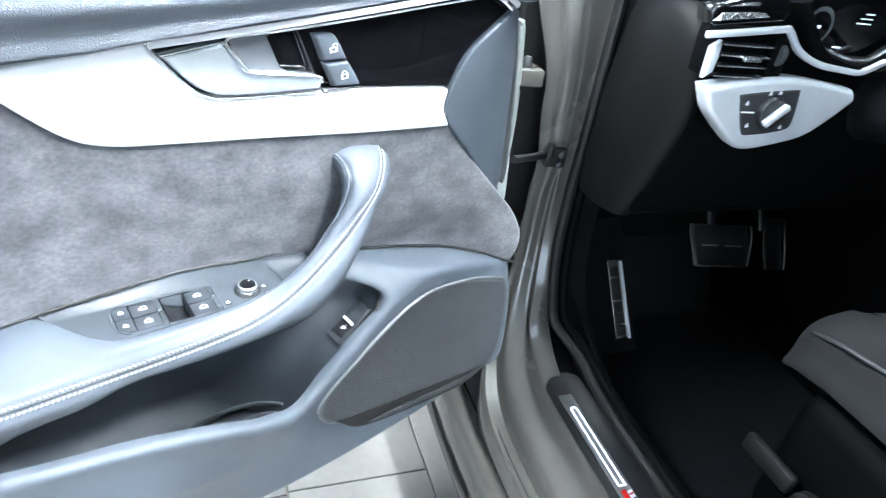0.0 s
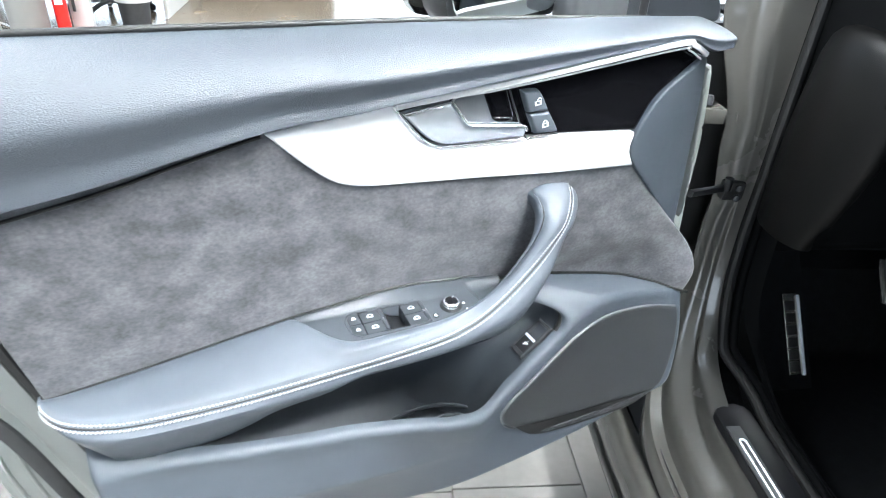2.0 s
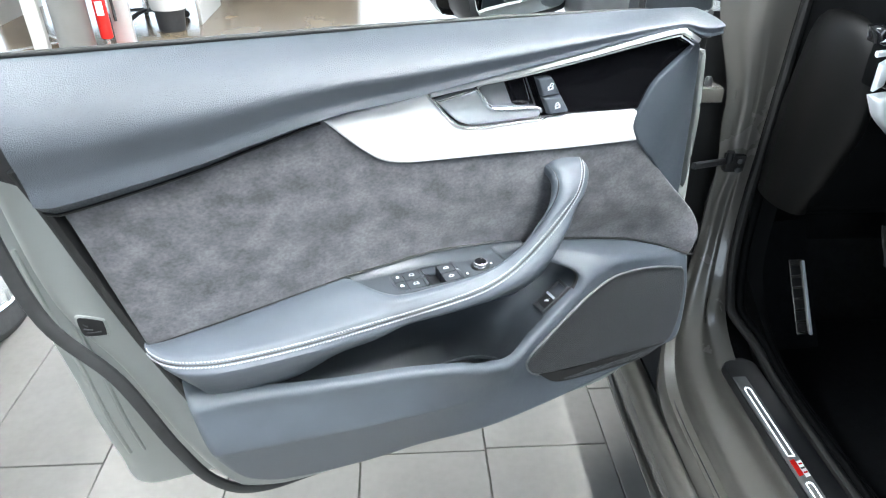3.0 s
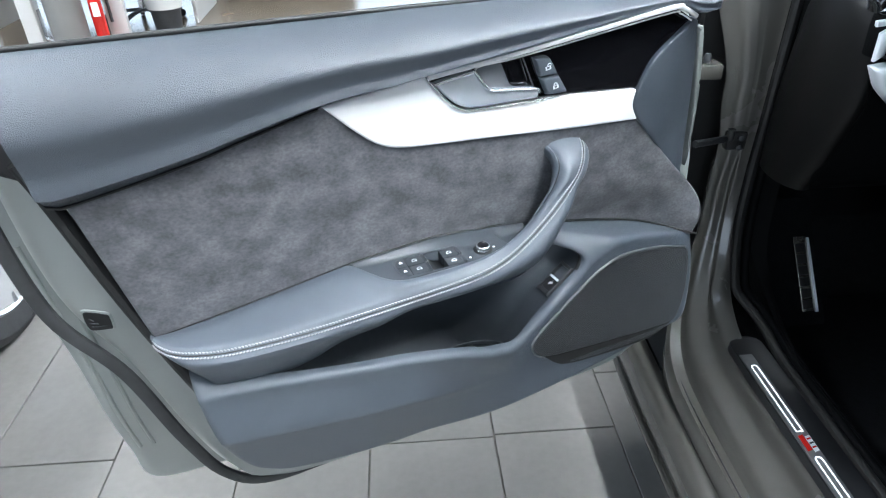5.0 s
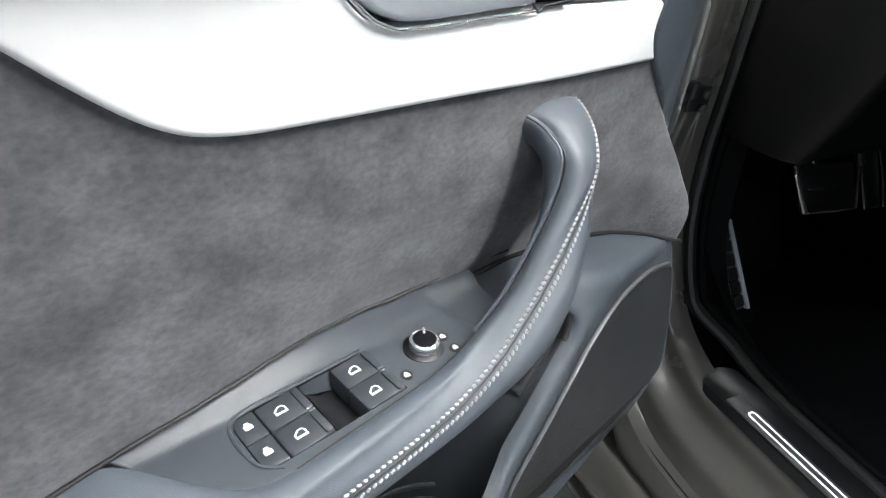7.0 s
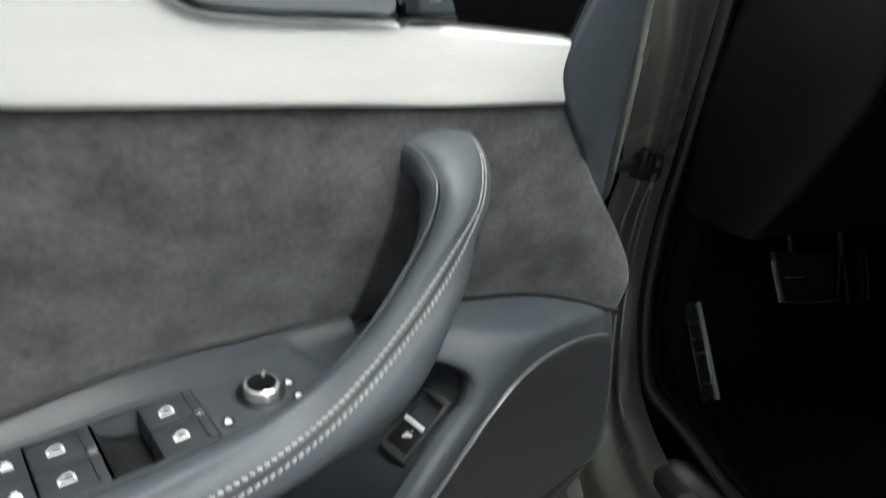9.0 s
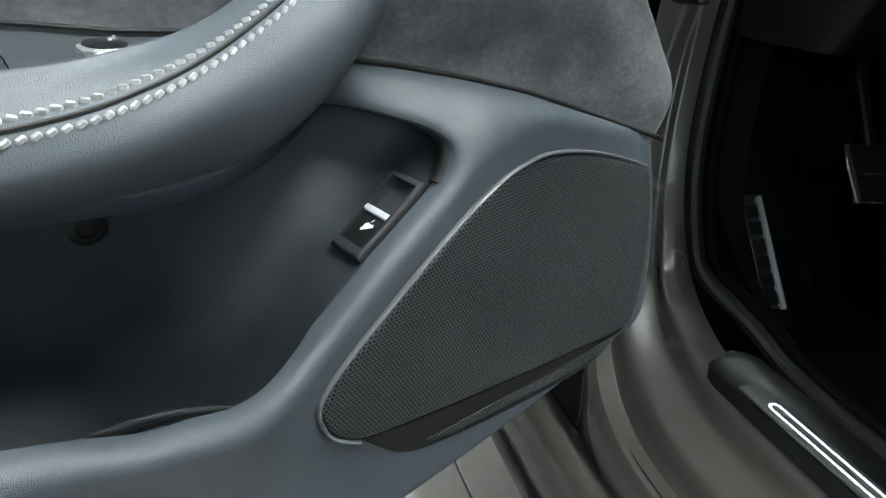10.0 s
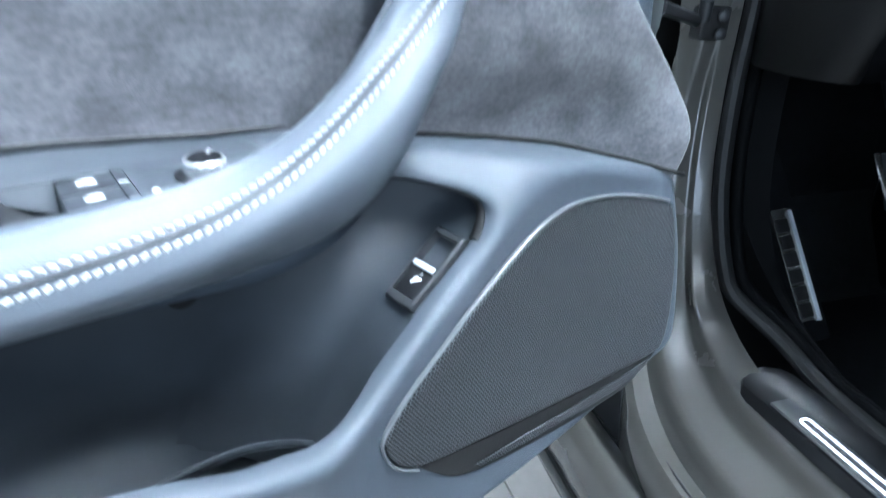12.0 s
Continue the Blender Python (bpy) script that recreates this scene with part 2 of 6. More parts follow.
def frames_along(line, up):
    L = np.array(line, float)
    T = np.gradient(L, axis=0)
    T /= np.linalg.norm(T, axis=1)[:, None] + 1e-12
    up = np.array(up, float)
    S = np.cross(T, up)
    S /= np.linalg.norm(S, axis=1)[:, None] + 1e-12
    return L, T, S, np.cross(S, T)


def strip(name, line, w, h, mat, parent=None, label="", up=(0, -1, 0), sides=10, power=2.0, taper=0.0):
    """A bar of rounded section along a line: half width w across, half height h towards up."""
    L, T, S, U = frames_along(line, up)
    rings = []
    n = len(L)
    for i in range(n):
        k = 1.0
        if taper:
            k = min(1.0, 0.25 + min(i, n - 1 - i) / (n * taper))
        ring = []
        for j in range(sides):
            a = 2 * math.pi * j / sides
            c, s = math.cos(a), math.sin(a)
            c, s = math.copysign(abs(c) ** (2 / power), c), math.copysign(abs(s) ** (2 / power), s)
            ring.append(L[i] + S[i] * w * k * c + U[i] * h * k * s)
        rings.append(ring)
    return loft(name, rings, mat, parent, label)


def box(name, lo, hi, mat, parent=None, label="", bevel=0.003, turn=None, segments=2):
    bm = bmesh.new()
    bmesh.ops.create_cube(bm, size=1)
    c = [(a + b) / 2 for a, b in zip(lo, hi)]
    s = [b - a for a, b in zip(lo, hi)]
    for v in bm.verts:
        v.co = Vector((v.co.x * s[0] + c[0], v.co.y * s[1] + c[1], v.co.z * s[2] + c[2]))
    if bevel:
        bmesh.ops.bevel(bm, geom=bm.edges[:], offset=bevel, segments=segments, affect="EDGES", profile=0.5)
    return part(name, bm, mat, parent, label, turn=turn)


def lathe(name, profile, mat, parent=None, label="", turn=None, sides=32):
    """Turns a profile of (radius, height) round the z axis."""
    rings = [[(r * math.cos(2 * math.pi * j / sides), r * math.sin(2 * math.pi * j / sides), z) for j in range(sides)] for r, z in profile]
    verts = [p for r in rings for p in r]
    if turn is not None:
        verts = [turn @ Vector(p) for p in verts]
    faces = []
    for i in range(len(rings) - 1):
        for j in range(sides):
            a, b = i * sides + j, i * sides + (j + 1) % sides
            faces.append((a, b, b + sides, a + sides))
    faces += [tuple(range(sides))[::-1], tuple(range((len(rings) - 1) * sides, len(rings) * sides))]
    return put(name, mesh_of(name, verts, faces, mat), parent, label)


def smooth01(a, b, x):
    u = min(1.0, max(0.0, (x - a) / (b - a)))
    return u * u * (3 - 2 * u)


def on_door(y0=0.0):
    return lambda x, z, lift: (x, y0 - lift, z)


# ---- the showroom ----
def room():
    x0, x1, y0, y1, h, t = -7.0, 7.0, -7.0, 9.0, 4.2, 0.2
    box("floor", (x0, y0, -0.25), (x1, y1, -0.008), GROUT, bevel=0, turn=CAR)
    fl = bpy.data.objects["floor"]
    tagged(fl, "grey porcelain tile floor with brown joints", "floor", kind="structure")
    # the tiles that show, 0.30 by 0.60 m, in a running bond
    bm = bmesh.new()
    bmesh.ops.create_cube(bm, size=1)
    for v in bm.verts:
        v.co = Vector((v.co.x * 0.3015, v.co.y * 0.5965, v.co.z * 0.008 - 0.004))
    top = [e for e in bm.edges if all(v.co.z > -0.001 for v in e.verts)]
    bmesh.ops.bevel(bm, geom=top, offset=0.0012, segments=1, affect="EDGES")
    me = bpy.data.meshes.new("tile")
    bm.to_mesh(me)
    bm.free()
    me.materials.append(TILE)
    far_v, far_f, beige_f = [], [], []
    for i in range(-22, 20):
        r = -0.275 + 0.305 * i
        shift = (0.262, 0.452, 0.30, 0.255)[i % 4]
        for j in range(-10, 14):
            f = shift + 0.305 + 0.6 * j
            m = CAR @ Matrix.Translation((r, f, 0))
            p = m.translation
            if -2.2 < r < 0.4 and -0.6 < f < 2.6:
                ob = put("tile", me, fl)
                ob.matrix_world = m @ pose(0, 0, 0.0008 * math.sin(i * 7.1 + j * 3.3), 0, 0, 0)
            else:
                k = len(far_v)
                g = 0.0005 if f > 2.6 else 0.0017
                for a, b in ((-0.1525 + g, -0.3 + g), (0.1525 - g, -0.3 + g), (0.1525 - g, 0.3 - g), (-0.1525 + g, 0.3 - g)):
                    far_v.append(m @ Vector((a, b, 0)))
                (beige_f if f > 2.6 else far_f).append((k, k + 1, k + 2, k + 3))
    for faces, mat in ((far_f, TILE), (beige_f, FAR_TILE)):
        rest = put("far_tiles", mesh_of("far_tiles", far_v, faces, mat, False), fl, "beige polished tiles" if mat is FAR_TILE else "")
        tagged(rest, kind="stuff")

    # walls and ceiling are unseen; their greys are chosen to limit bounced light
    for name, lo, hi in (("wall_east", (x1, y0, 0), (x1 + t, y1, h)), ("wall_north", (x0, y1, 0), (x1, y1 + t, h)),
                         ("wall_west", (x0 - t, y0, 0), (x0, y1, h)), ("wall_south", (x0, y0 - t, 0), (x1, y0, h))):
        tagged(box(name, lo, hi, WALL, bevel=0, turn=CAR), "unseen showroom wall, grey to limit bounced light", "wall", kind="structure")
    tagged(box("ceiling", (x0 - t, y0 - t, h), (x1 + t, y1 + t, h + t), CEILING, bevel=0, turn=CAR), "unseen showroom ceiling, greyed to limit bounced light", "ceiling", kind="structure")


room()


def added_ceiling_light(r, f, length):
    th = thing("added_ceiling_light", "unseen linear ceiling light, added for light from above", "lamp", group="ceiling lights")
    box("housing", (r - 0.13, f - length / 2, 4.08), (r + 0.13, f + length / 2, 4.19), WHITE_PAINT, th, turn=CAR)
    m = bpy.data.materials.get("light_diffuser")
    if not m:
        m = bpy.data.materials.new("light_diffuser")
        m.use_nodes = True
        b = m.node_tree.nodes["Principled BSDF"]
        b.inputs["Emission Color"].default_value, b.inputs["Emission Strength"].default_value = (1.0, 0.97, 0.92, 1), LAMP_GLOW
    box("diffuser", (r - 0.11, f - length / 2 + 0.02, 4.06), (r + 0.11, f + length / 2 - 0.02, 4.078), m, th, bevel=0.002, turn=CAR)


# unseen lamps, set where they shape the light on the door
LAMP_GLOW = 122.0
for r, f in ((0.5, -1.1), (2.2, -1.4), (-3.4, 0.4), (3.2, 3.6)):
    added_ceiling_light(r, f, 3.2)


# ---- the open front door: its card lies in the plane y = 0, hinge side at +x ----
door = thing("door", "open front car door with grey leather, suede and aluminium lining", "door")

PAD_LOW = curve([(-0.452, 0.912), (-0.428, 0.909), (-0.304, 0.9335), (-0.224, 0.9555), (-0.142, 0.977), (-0.057, 0.990), (-0.011, 0.999),
                 (0.177, 1.026), (0.335, 1.049), (0.362, 1.047), (0.384, 1.037), (0.400, 1.034), (0.415, 1.036)], 8)


def upper_pad():
    """The soft roll under the window: from its lower seam it swells out and then leans back to the window seal."""
    low = resample(PAD_LOW, 0.012)
    rings = []
    x_end = low[-1][0]
    for x, z in low:
        top = 1.064 - 0.003 * smooth01(0.30, 0.47, x)
        h = top - z
        xs = x if x > -0.40 else x
        out = 0.028 * smooth01(0.0, 0.09, h) + 0.003
        back = 0.052
        lean = -0.022 * smooth01(-0.40, -0.46, x)          # the rear end follows the slanting door edge
        sec = []
        for k in range(25):
            s = k / 24
            # a rolled lip over the seam, a face that leans out a little, then a round shoulder back to the seal
            lip = 0.16 * math.exp(-((s - 0.085) / 0.06) ** 2) * smooth01(0.0, 0.05, s)
            y = 0.003 - 0.011 * smooth01(-0.12, 0.0, x) - out * (0.55 * smooth01(0.0, 0.10, s) + lip + 0.26 * smooth01(0.16, 0.50, s)) + (back + 0.010 + out) * max(0.0, (s - 0.38) / 0.62) ** 1.8
            zz = z + h * (1 - (1 - s) ** 1.3)
            sec.append((xs + lean * (s ** 1.0), y, zz))
        sec += [(xs + lean, back + 0.012, top - 0.004), (xs + lean, back + 0.012, z + 0.01), (xs, 0.02, z)]
        rings.append(sec)
    # rounded nose at the hinge end
    last = rings[-1]
    c = np.mean(np.array(last), 0)
    for f, dx in ((0.97, 0.005), (0.88, 0.009), (0.62, 0.011)):
        rings.append([tuple(c + (np.array(p) - c) * f + np.array((dx, 0, 0))) for p in last])
    loft("upper_pad", rings, LEATHER, door, "grained dark grey leather roll along the window")
    # a dark strip in place of the shadow line below the overhanging roll
    strip("pad_shadow_line", [(x, 0.004, z - 0.002) for x, z in resample(PAD_LOW, 0.015) if x < -0.14], 0.0022, 0.004, RUBBER, door, "dark strip for the shadow under the leather roll")
    seal = [(-0.53, 0.062, 1.0625), (-0.2, 0.062, 1.0645), (0.1, 0.062, 1.0645), (0.345, 0.062, 1.060)]
    strip("window_seal", curve(seal, 10), 0.0035, 0.0035, RUBBER, door, "black rubber window seal", up=(0, 0, 1))


upper_pad()

SUEDE_OUT = curve([(-0.436, 0.912), (-0.436, 0.912), (-0.141, 0.980), (-0.101, 0.950), (-0.06, 0.92), (0.0, 0.912), (0.10, 0.907), (0.199, 0.901), (0.322, 0.893), (0.322, 0.893),
                   (0.358, 0.853), (0.400, 0.809), (0.443, 0.767), (0.470, 0.739), (0.480, 0.721), (0.481, 0.704), (0.476, 0.682), (0.466, 0.657), (0.466, 0.657), (0.379, 0.674), (0.31, 0.692), (0.249, 0.704), (0.20, 0.712), (0.10, 0.722),
                   (-0.112, 0.725), (-0.301, 0.700), (-0.390, 0.690), (-0.390, 0.690)], 6, True)


def suede_y(x, z):
    bowl = 0.017 * math.exp(-((x - 0.07) / 0.11) ** 2 - ((z - 0.745) / 0.075) ** 2)
    ahead = 0.018 * smooth01(0.11, 0.22, x) * smooth01(0.785, 0.715, z + 0.25 * max(0.0, x - 0.34)) * smooth01(0.46, 0.36, x)
    corner = 0.018 * smooth01(0.42, 0.475, x) * smooth01(0.740, 0.690, z)      # swells out over the loudspeaker
    return 0.009 + bowl + ahead - corner


patch("suede_panel", SUEDE_OUT, lambda x, z, l: (x, suede_y(x, z) - l, z), SUEDE, door, "mottled dark grey suede panel", round_r=0.006, rise=0.004, depth=0.012, step=0.010)

INLAY_OUT = curve([(-0.142, 0.976), (-0.142, 0.976), (-0.057, 0.9895), (-0.012, 0.9975), (-0.012, 0.9975), (-0.007, 0.988), (0.017, 0.960), (0.036, 0.9475), (0.060, 0.9445),
                   (0.149, 0.944), (0.312, 0.936), (0.312, 0.936), (0.309, 0.913), (0.321, 0.889), (0.321, 0.889), (0.199, 0.8935), (0.10, 0.8995), (0.0, 0.9045), (-0.045, 0.908), (-0.075, 0.917), (-0.105, 0.940)], 6, True)
patch("inlay", INLAY_OUT, on_door(0.004), INLAY, door, "pale satin aluminium decor inlay", round_r=0.004, rise=0.005, depth=0.01, step=0.012, corner_step=0.004)

BLACK_OUT = curve([(-0.011, 0.9965), (-0.011, 0.9965), (0.177, 1.0205), (0.335, 1.0435), (0.360, 1.041), (0.390, 1.026), (0.390, 1.026), (0.364, 1.005), (0.332, 0.976), (0.314, 0.937), (0.314, 0.937),
                   (0.149, 0.9455), (0.06, 0.946), (0.036, 0.949), (0.018, 0.961), (-0.006, 0.989)], 6, True)
patch("gloss_panel", BLACK_OUT, on_door(0.007), GLOSS_BLACK, door, "gloss black panel round the inner handle", round_r=0.002, rise=0.002, depth=0.01, step=0.015, corner_step=0.005)

# bright strips between leather and black panel
strip("chrome_strip", curve([(-0.012, -0.009, 0.9975), (0.06, -0.011, 1.0075), (0.177, -0.011, 1.0235), (0.335, -0.011, 1.0465), (0.361, -0.009, 1.044), (0.391, -0.002, 1.030)], 10),
      0.0034, 0.003, BRIGHT_STRIP, door, "satin chrome strip", power=3.0)
strip("thin_chrome_strip", curve([(0.054, -0.002, 0.9965), (0.062, -0.002, 1.001), (0.10, -0.008, 1.0065), (0.177, -0.008, 1.0165), (0.335, -0.008, 1.0390), (0.357, -0.008, 1.0372), (0.384, -0.001, 1.0245)], 10),
      0.0013, 0.0015, BRIGHT_STRIP, door, "thin chrome line")
strip("handle_bezel", curve([(-0.0085, -0.003, 0.9925), (-0.0065, -0.003, 0.9885), (0.0175, -0.003, 0.9605), (0.036, -0.003, 0.9482), (0.060, -0.003, 0.9452), (0.149, -0.003, 0.9448)], 10),
      0.0012, 0.0016, CHROME, door, "chrome rim of the handle")


def inner_handle():
    out = curve([(-0.003, 0.9865), (-0.003, 0.9865), (0.051, 0.9975), (0.051, 0.9975), (0.060, 0.986), (0.069, 0.974), (0.080, 0.9690), (0.137, 0.9635), (0.146, 0.960), (0.148, 0.951), (0.147, 0.948),
                 (0.147, 0.948), (0.06, 0.9475), (0.037, 0.9515), (0.020, 0.9625)], 6, True)

    def place(x, z, l):
        cup = 0.006 * smooth01(0.085, 0.03, x)
        return (x, 0.004 - l + cup * math.sin(math.pi * smooth01(0.95, 0.995, z)), z)
    g = patch("inner_handle", out, place, POLISHED, door, "brushed metal door handle", round_r=0.004, rise=0.011, depth=0.01, step=0.005)
    strip("handle_edge", curve([(-0.002, -0.006, 0.9868), (0.051, -0.006, 0.9972), (0.051, -0.006, 0.9972), (0.060, -0.007, 0.9862), (0.069, -0.008, 0.9745), (0.080, -0.008, 0.9692), (0.137, -0.008, 0.9637), (0.147, -0.007, 0.957)], 8),
          0.0016, 0.002, CHROME, g)
    rec = curve([(0.056, 0.999), (0.056, 0.999), (0.066, 1.003), (0.118, 1.011), (0.118, 1.011), (0.137, 0.963), (0.137, 0.963), (0.082, 0.968), (0.068, 0.977)], 5, True)
    patch("handle_recess", rec, on_door(0.006), RECESS_GREY, door, "dark recess behind the handle", round_r=0.001, rise=0.002, depth=0.004, step=0.01)
    # the shade at the recess's front end, laid on as a black patch
    patch("handle_recess_shade", curve([(0.090, 1.006), (0.090, 1.006), (0.117, 1.010), (0.117, 1.010), (0.135, 0.964), (0.135, 0.964), (0.108, 0.9665), (0.108, 0.9665)], 4, True),
          on_door(0.0035), GLOSS_BLACK, door, round_r=0.0005, rise=0.0005, depth=0.002, step=0.01)


def lock_buttons():
    cuts = (((0.137, 1.0015), (0.137, 1.0015), (0.156, 1.0015), (0.163, 0.997), (0.1755, 0.9765), (0.1755, 0.9765), (0.1482, 0.9755), (0.1482, 0.9755)),
            ((0.1488, 0.9742), (0.1488, 0.9742), (0.1764, 0.9752), (0.1764, 0.9752), (0.191, 0.953), (0.188, 0.9495), (0.162, 0.9495), (0.1605, 0.952)))
    strip("lock_bezel", curve([(0.118, -0.002, 1.0105), (0.147, -0.003, 0.949), (0.16, -0.003, 0.947), (0.192, -0.003, 0.948)], 6), 0.001, 0.001, SATIN_BLACK, door)
    for k, c in enumerate(cuts):
        b = patch("lock_button", curve(c, 5, True), on_door(0.003), PLASTIC, door, "grey lock button with a white padlock", round_r=0.003, rise=0.008, depth=0.006, step=0.005, corner_step=0.002)
        cx, cz = ((0.1575, 0.9885), (0.1715, 0.9615))[k]
        m = Matrix.Translation((cx, -0.0056, cz)) @ pose(0, 0, 0, 0, -12, 0)
        padlock_mark(b, m, 0.0042, open_bow=(k == 0))


def padlock_mark(parent, m, s, open_bow=False):
    """A printed padlock: a solid body with a slot, and a bow over it. It lies in the plane x z of m."""
    bm = bmesh.new()
    for lo, hi in (((-s, -s * 0.9), (s, -s * 0.55)), ((-s, 0.15 * s), (s, 0.4 * s)), ((-s, -s * 0.9), (-s * 0.45, 0.4 * s)), ((s * 0.45, -s * 0.9), (s, 0.4 * s))):
        vs = [bm.verts.new((x, 0, z)) for x, z in ((lo[0], lo[1]), (hi[0], lo[1]), (hi[0], hi[1]), (lo[0], hi[1]))]
        bm.faces.new(vs)
    dx = 0.5 * s if open_bow else 0
    n = 8
    pts = [(math.cos(math.pi * i / n), math.sin(math.pi * i / n)) for i in range(n + 1)]
    for (a, b), (c, d) in zip(pts[:-1], pts[1:]):
        vs = [bm.verts.new((dx + s * 0.75 * a, 0, s * (0.5 + 0.75 * b))), bm.verts.new((dx + s * 0.75 * c, 0, s * (0.5 + 0.75 * d))),
              bm.verts.new((dx + s * 0.42 * c, 0, s * (0.5 + 0.42 * d))), bm.verts.new((dx + s * 0.42 * a, 0, s * (0.5 + 0.42 * b)))]
        bm.faces.new(vs)
    part("padlock_mark", bm, WHITE_MARK, parent, smooth=False, turn=m)


inner_handle()
lock_buttons()

# hinge-side trim: a plain cover that bends back towards the hinges
SIDE_OUT = curve([(0.398, 1.024), (0.398, 1.024), (0.364, 1.003), (0.332, 0.974), (0.314, 0.936), (0.3105, 0.912), (0.320, 0.890), (0.320, 0.890), (0.379, 0.827), (0.456, 0.748), (0.456, 0.748),
                  (0.452, 0.80), (0.440, 0.90), (0.425, 0.97), (0.410, 1.022), (0.410, 1.022)], 6, True)
patch("hinge_side_trim", SIDE_OUT, lambda x, z, l: (x, 0.004 - l + 0.03 * smooth01(0.36, 0.47, x + (1.0 - z) * 0.10), z), PLASTIC, door, "curved dark grey plastic cover at the hinge side",
      round_r=0.003, rise=0.004, depth=0.02, step=0.008)


# ---- the lower part of the card, the door pocket and the loudspeaker ----
def lower_y(x, z):
    return -0.077 + 0.058 * min(1, max(0, (x - 0.12) / 0.33)) * min(1.15, max(0, (z - 0.45) / 0.185))


CREST_LINE = [(-0.360, 0.664), (-0.279, 0.65), (-0.201, 0.641), (-0.1, 0.6294), (0.0, 0.619), (0.042, 0.6080), (0.063, 0.606), (0.083, 0.6025), (0.100, 0.6025), (0.1165, 0.609), (0.130, 0.6185), (0.145, 0.6300), (0.167, 0.6465), (0.190, 0.661), (0.2135, 0.6765), (0.221, 0.686)]
CREST = np.array(curve(CREST_LINE, 6))


def crest_distance(x, z):
    p = np.array((x, z))
    d = 1e9
    for a, b in zip(CREST[:-1], CREST[1:]):
        ab = b - a
        u = min(1.0, max(0.0, float((p - a) @ ab / (ab @ ab))))
        d = min(d, float(np.linalg.norm(a + u * ab - p)))
    return d


def suede_edge(x):
    """Height of the suede's lower edge, ahead of the pull handle."""
    return 0.728 - 0.072 * smooth01(0.20, 0.55, x) - 0.12 * max(0.0, x - 0.38)


RIDGE = np.array([(0.10, 0.575), (0.125, 0.595), (0.16, 0.630), (0.20, 0.655), (0.25, 0.679), (0.29, 0.691), (0.33, 0.690), (0.41, 0.670), (0.48, 0.648)])


def crease_height(x):
    return 0.538 - 0.075 * x + 0.04 * max(0.0, -x - 0.15)


def CREST_AT(x):
    return float(np.interp(x, CREST[:, 0], CREST[:, 1])) - 0.015


def lower_front(x, z):
    """The moulding's front: it swells out towards the pocket's lip."""
    d = crest_distance(x, z)
    swell = -0.012 * (1 - smooth01(-0.38, -0.12, x))
    c = crease_height(x)
    fold = -0.009 * smooth01(CREST_AT(x), c, z) if z > c else -0.009 + 0.30 * (c - z)
    ridge = z - float(np.interp(x, RIDGE[:, 0], RIDGE[:, 1]))
    high = smooth01(0.64, 0.69, z)
    recess = 0.056 * (smooth01(0.10, 0.16, x) * (1 - high) + high) * smooth01(0.010, 0.085, ridge)
    lip = (0.006 + 0.013 * smooth01(-0.10, 0.04, x)) * smooth01(0.135, 0.07, x) * math.exp(-(d / 0.050) ** 2)
    return lower_y(x, z) - lip - swell * math.exp(-(d / 0.045) ** 2) + fold * smooth01(0.105, -0.06, x) + recess


POCKET_TOP = [(0.2235, 0.6925), (0.2220, 0.698), (0.2130, 0.7037), (0.198, 0.708), (0.180, 0.712), (0.158, 0.7152), (0.128, 0.717)]
POCKET_RIM = resample(curve(CREST_LINE + POCKET_TOP, 6), 0.003)


def near_pocket(x, z):
    return smooth01(0.014, 0.006, float(np.min(np.hypot(POCKET_RIM[:, 0] - x, POCKET_RIM[:, 1] - z))))


LOWER_OUT = curve(CREST_LINE[:1] + CREST_LINE + POCKET_TOP + [(0.128, 0.717), (0.128, 0.736), (0.128, 0.736), (0.173, 0.7315), (0.206, 0.7275), (0.244, 0.7215), (0.288, 0.713), (0.339, 0.7015), (0.379, 0.690), (0.448, 0.670), (0.468, 0.661), (0.471, 0.645), (0.470, 0.592), (0.456, 0.530),
                   (0.438, 0.512), (0.408, 0.507), (0.264, 0.482), (0.1, 0.457), (-0.098, 0.428), (-0.24, 0.436), (-0.295, 0.463), (-0.322, 0.502), (-0.346, 0.58)], 6, True)
patch("lower_trim", LOWER_OUT, lambda x, z, l: (x, lower_front(x, z) + 0.009 - (l if l > 0 else l * (1 - 0.92 * near_pocket(x, z))), z), PLASTIC, door, "moulded dark grey plastic lower lining with a flat ledge", round_r=0.010,
      rise=0.009, depth=0.085, step=0.004, corner_step=0.003, inner=0.003)

strip("suede_joint", [(x, suede_y(x, z) - 0.005, z) for x, z in resample(curve([(0.10, 0.7385), (0.173, 0.733), (0.206, 0.729), (0.244, 0.723), (0.288, 0.7145), (0.339, 0.703), (0.379, 0.6915), (0.448, 0.6710), (0.474, 0.6625)], 8), 0.01)], 0.0020, 0.003, RUBBER, door, "dark joint above the lower lining")

GRILLE_OUT = curve([(0.125, 0.577), (0.128, 0.588), (0.144, 0.604), (0.165, 0.6195), (0.203, 0.645), (0.247, 0.6675), (0.275, 0.677), (0.306, 0.679), (0.355, 0.671), (0.410, 0.656), (0.452, 0.642), (0.458, 0.634), (0.458, 0.610), (0.450, 0.569), (0.429, 0.5275),
                    (0.404, 0.521), (0.303, 0.527), (0.204, 0.537), (0.152, 0.546), (0.134, 0.558)], 6, True)


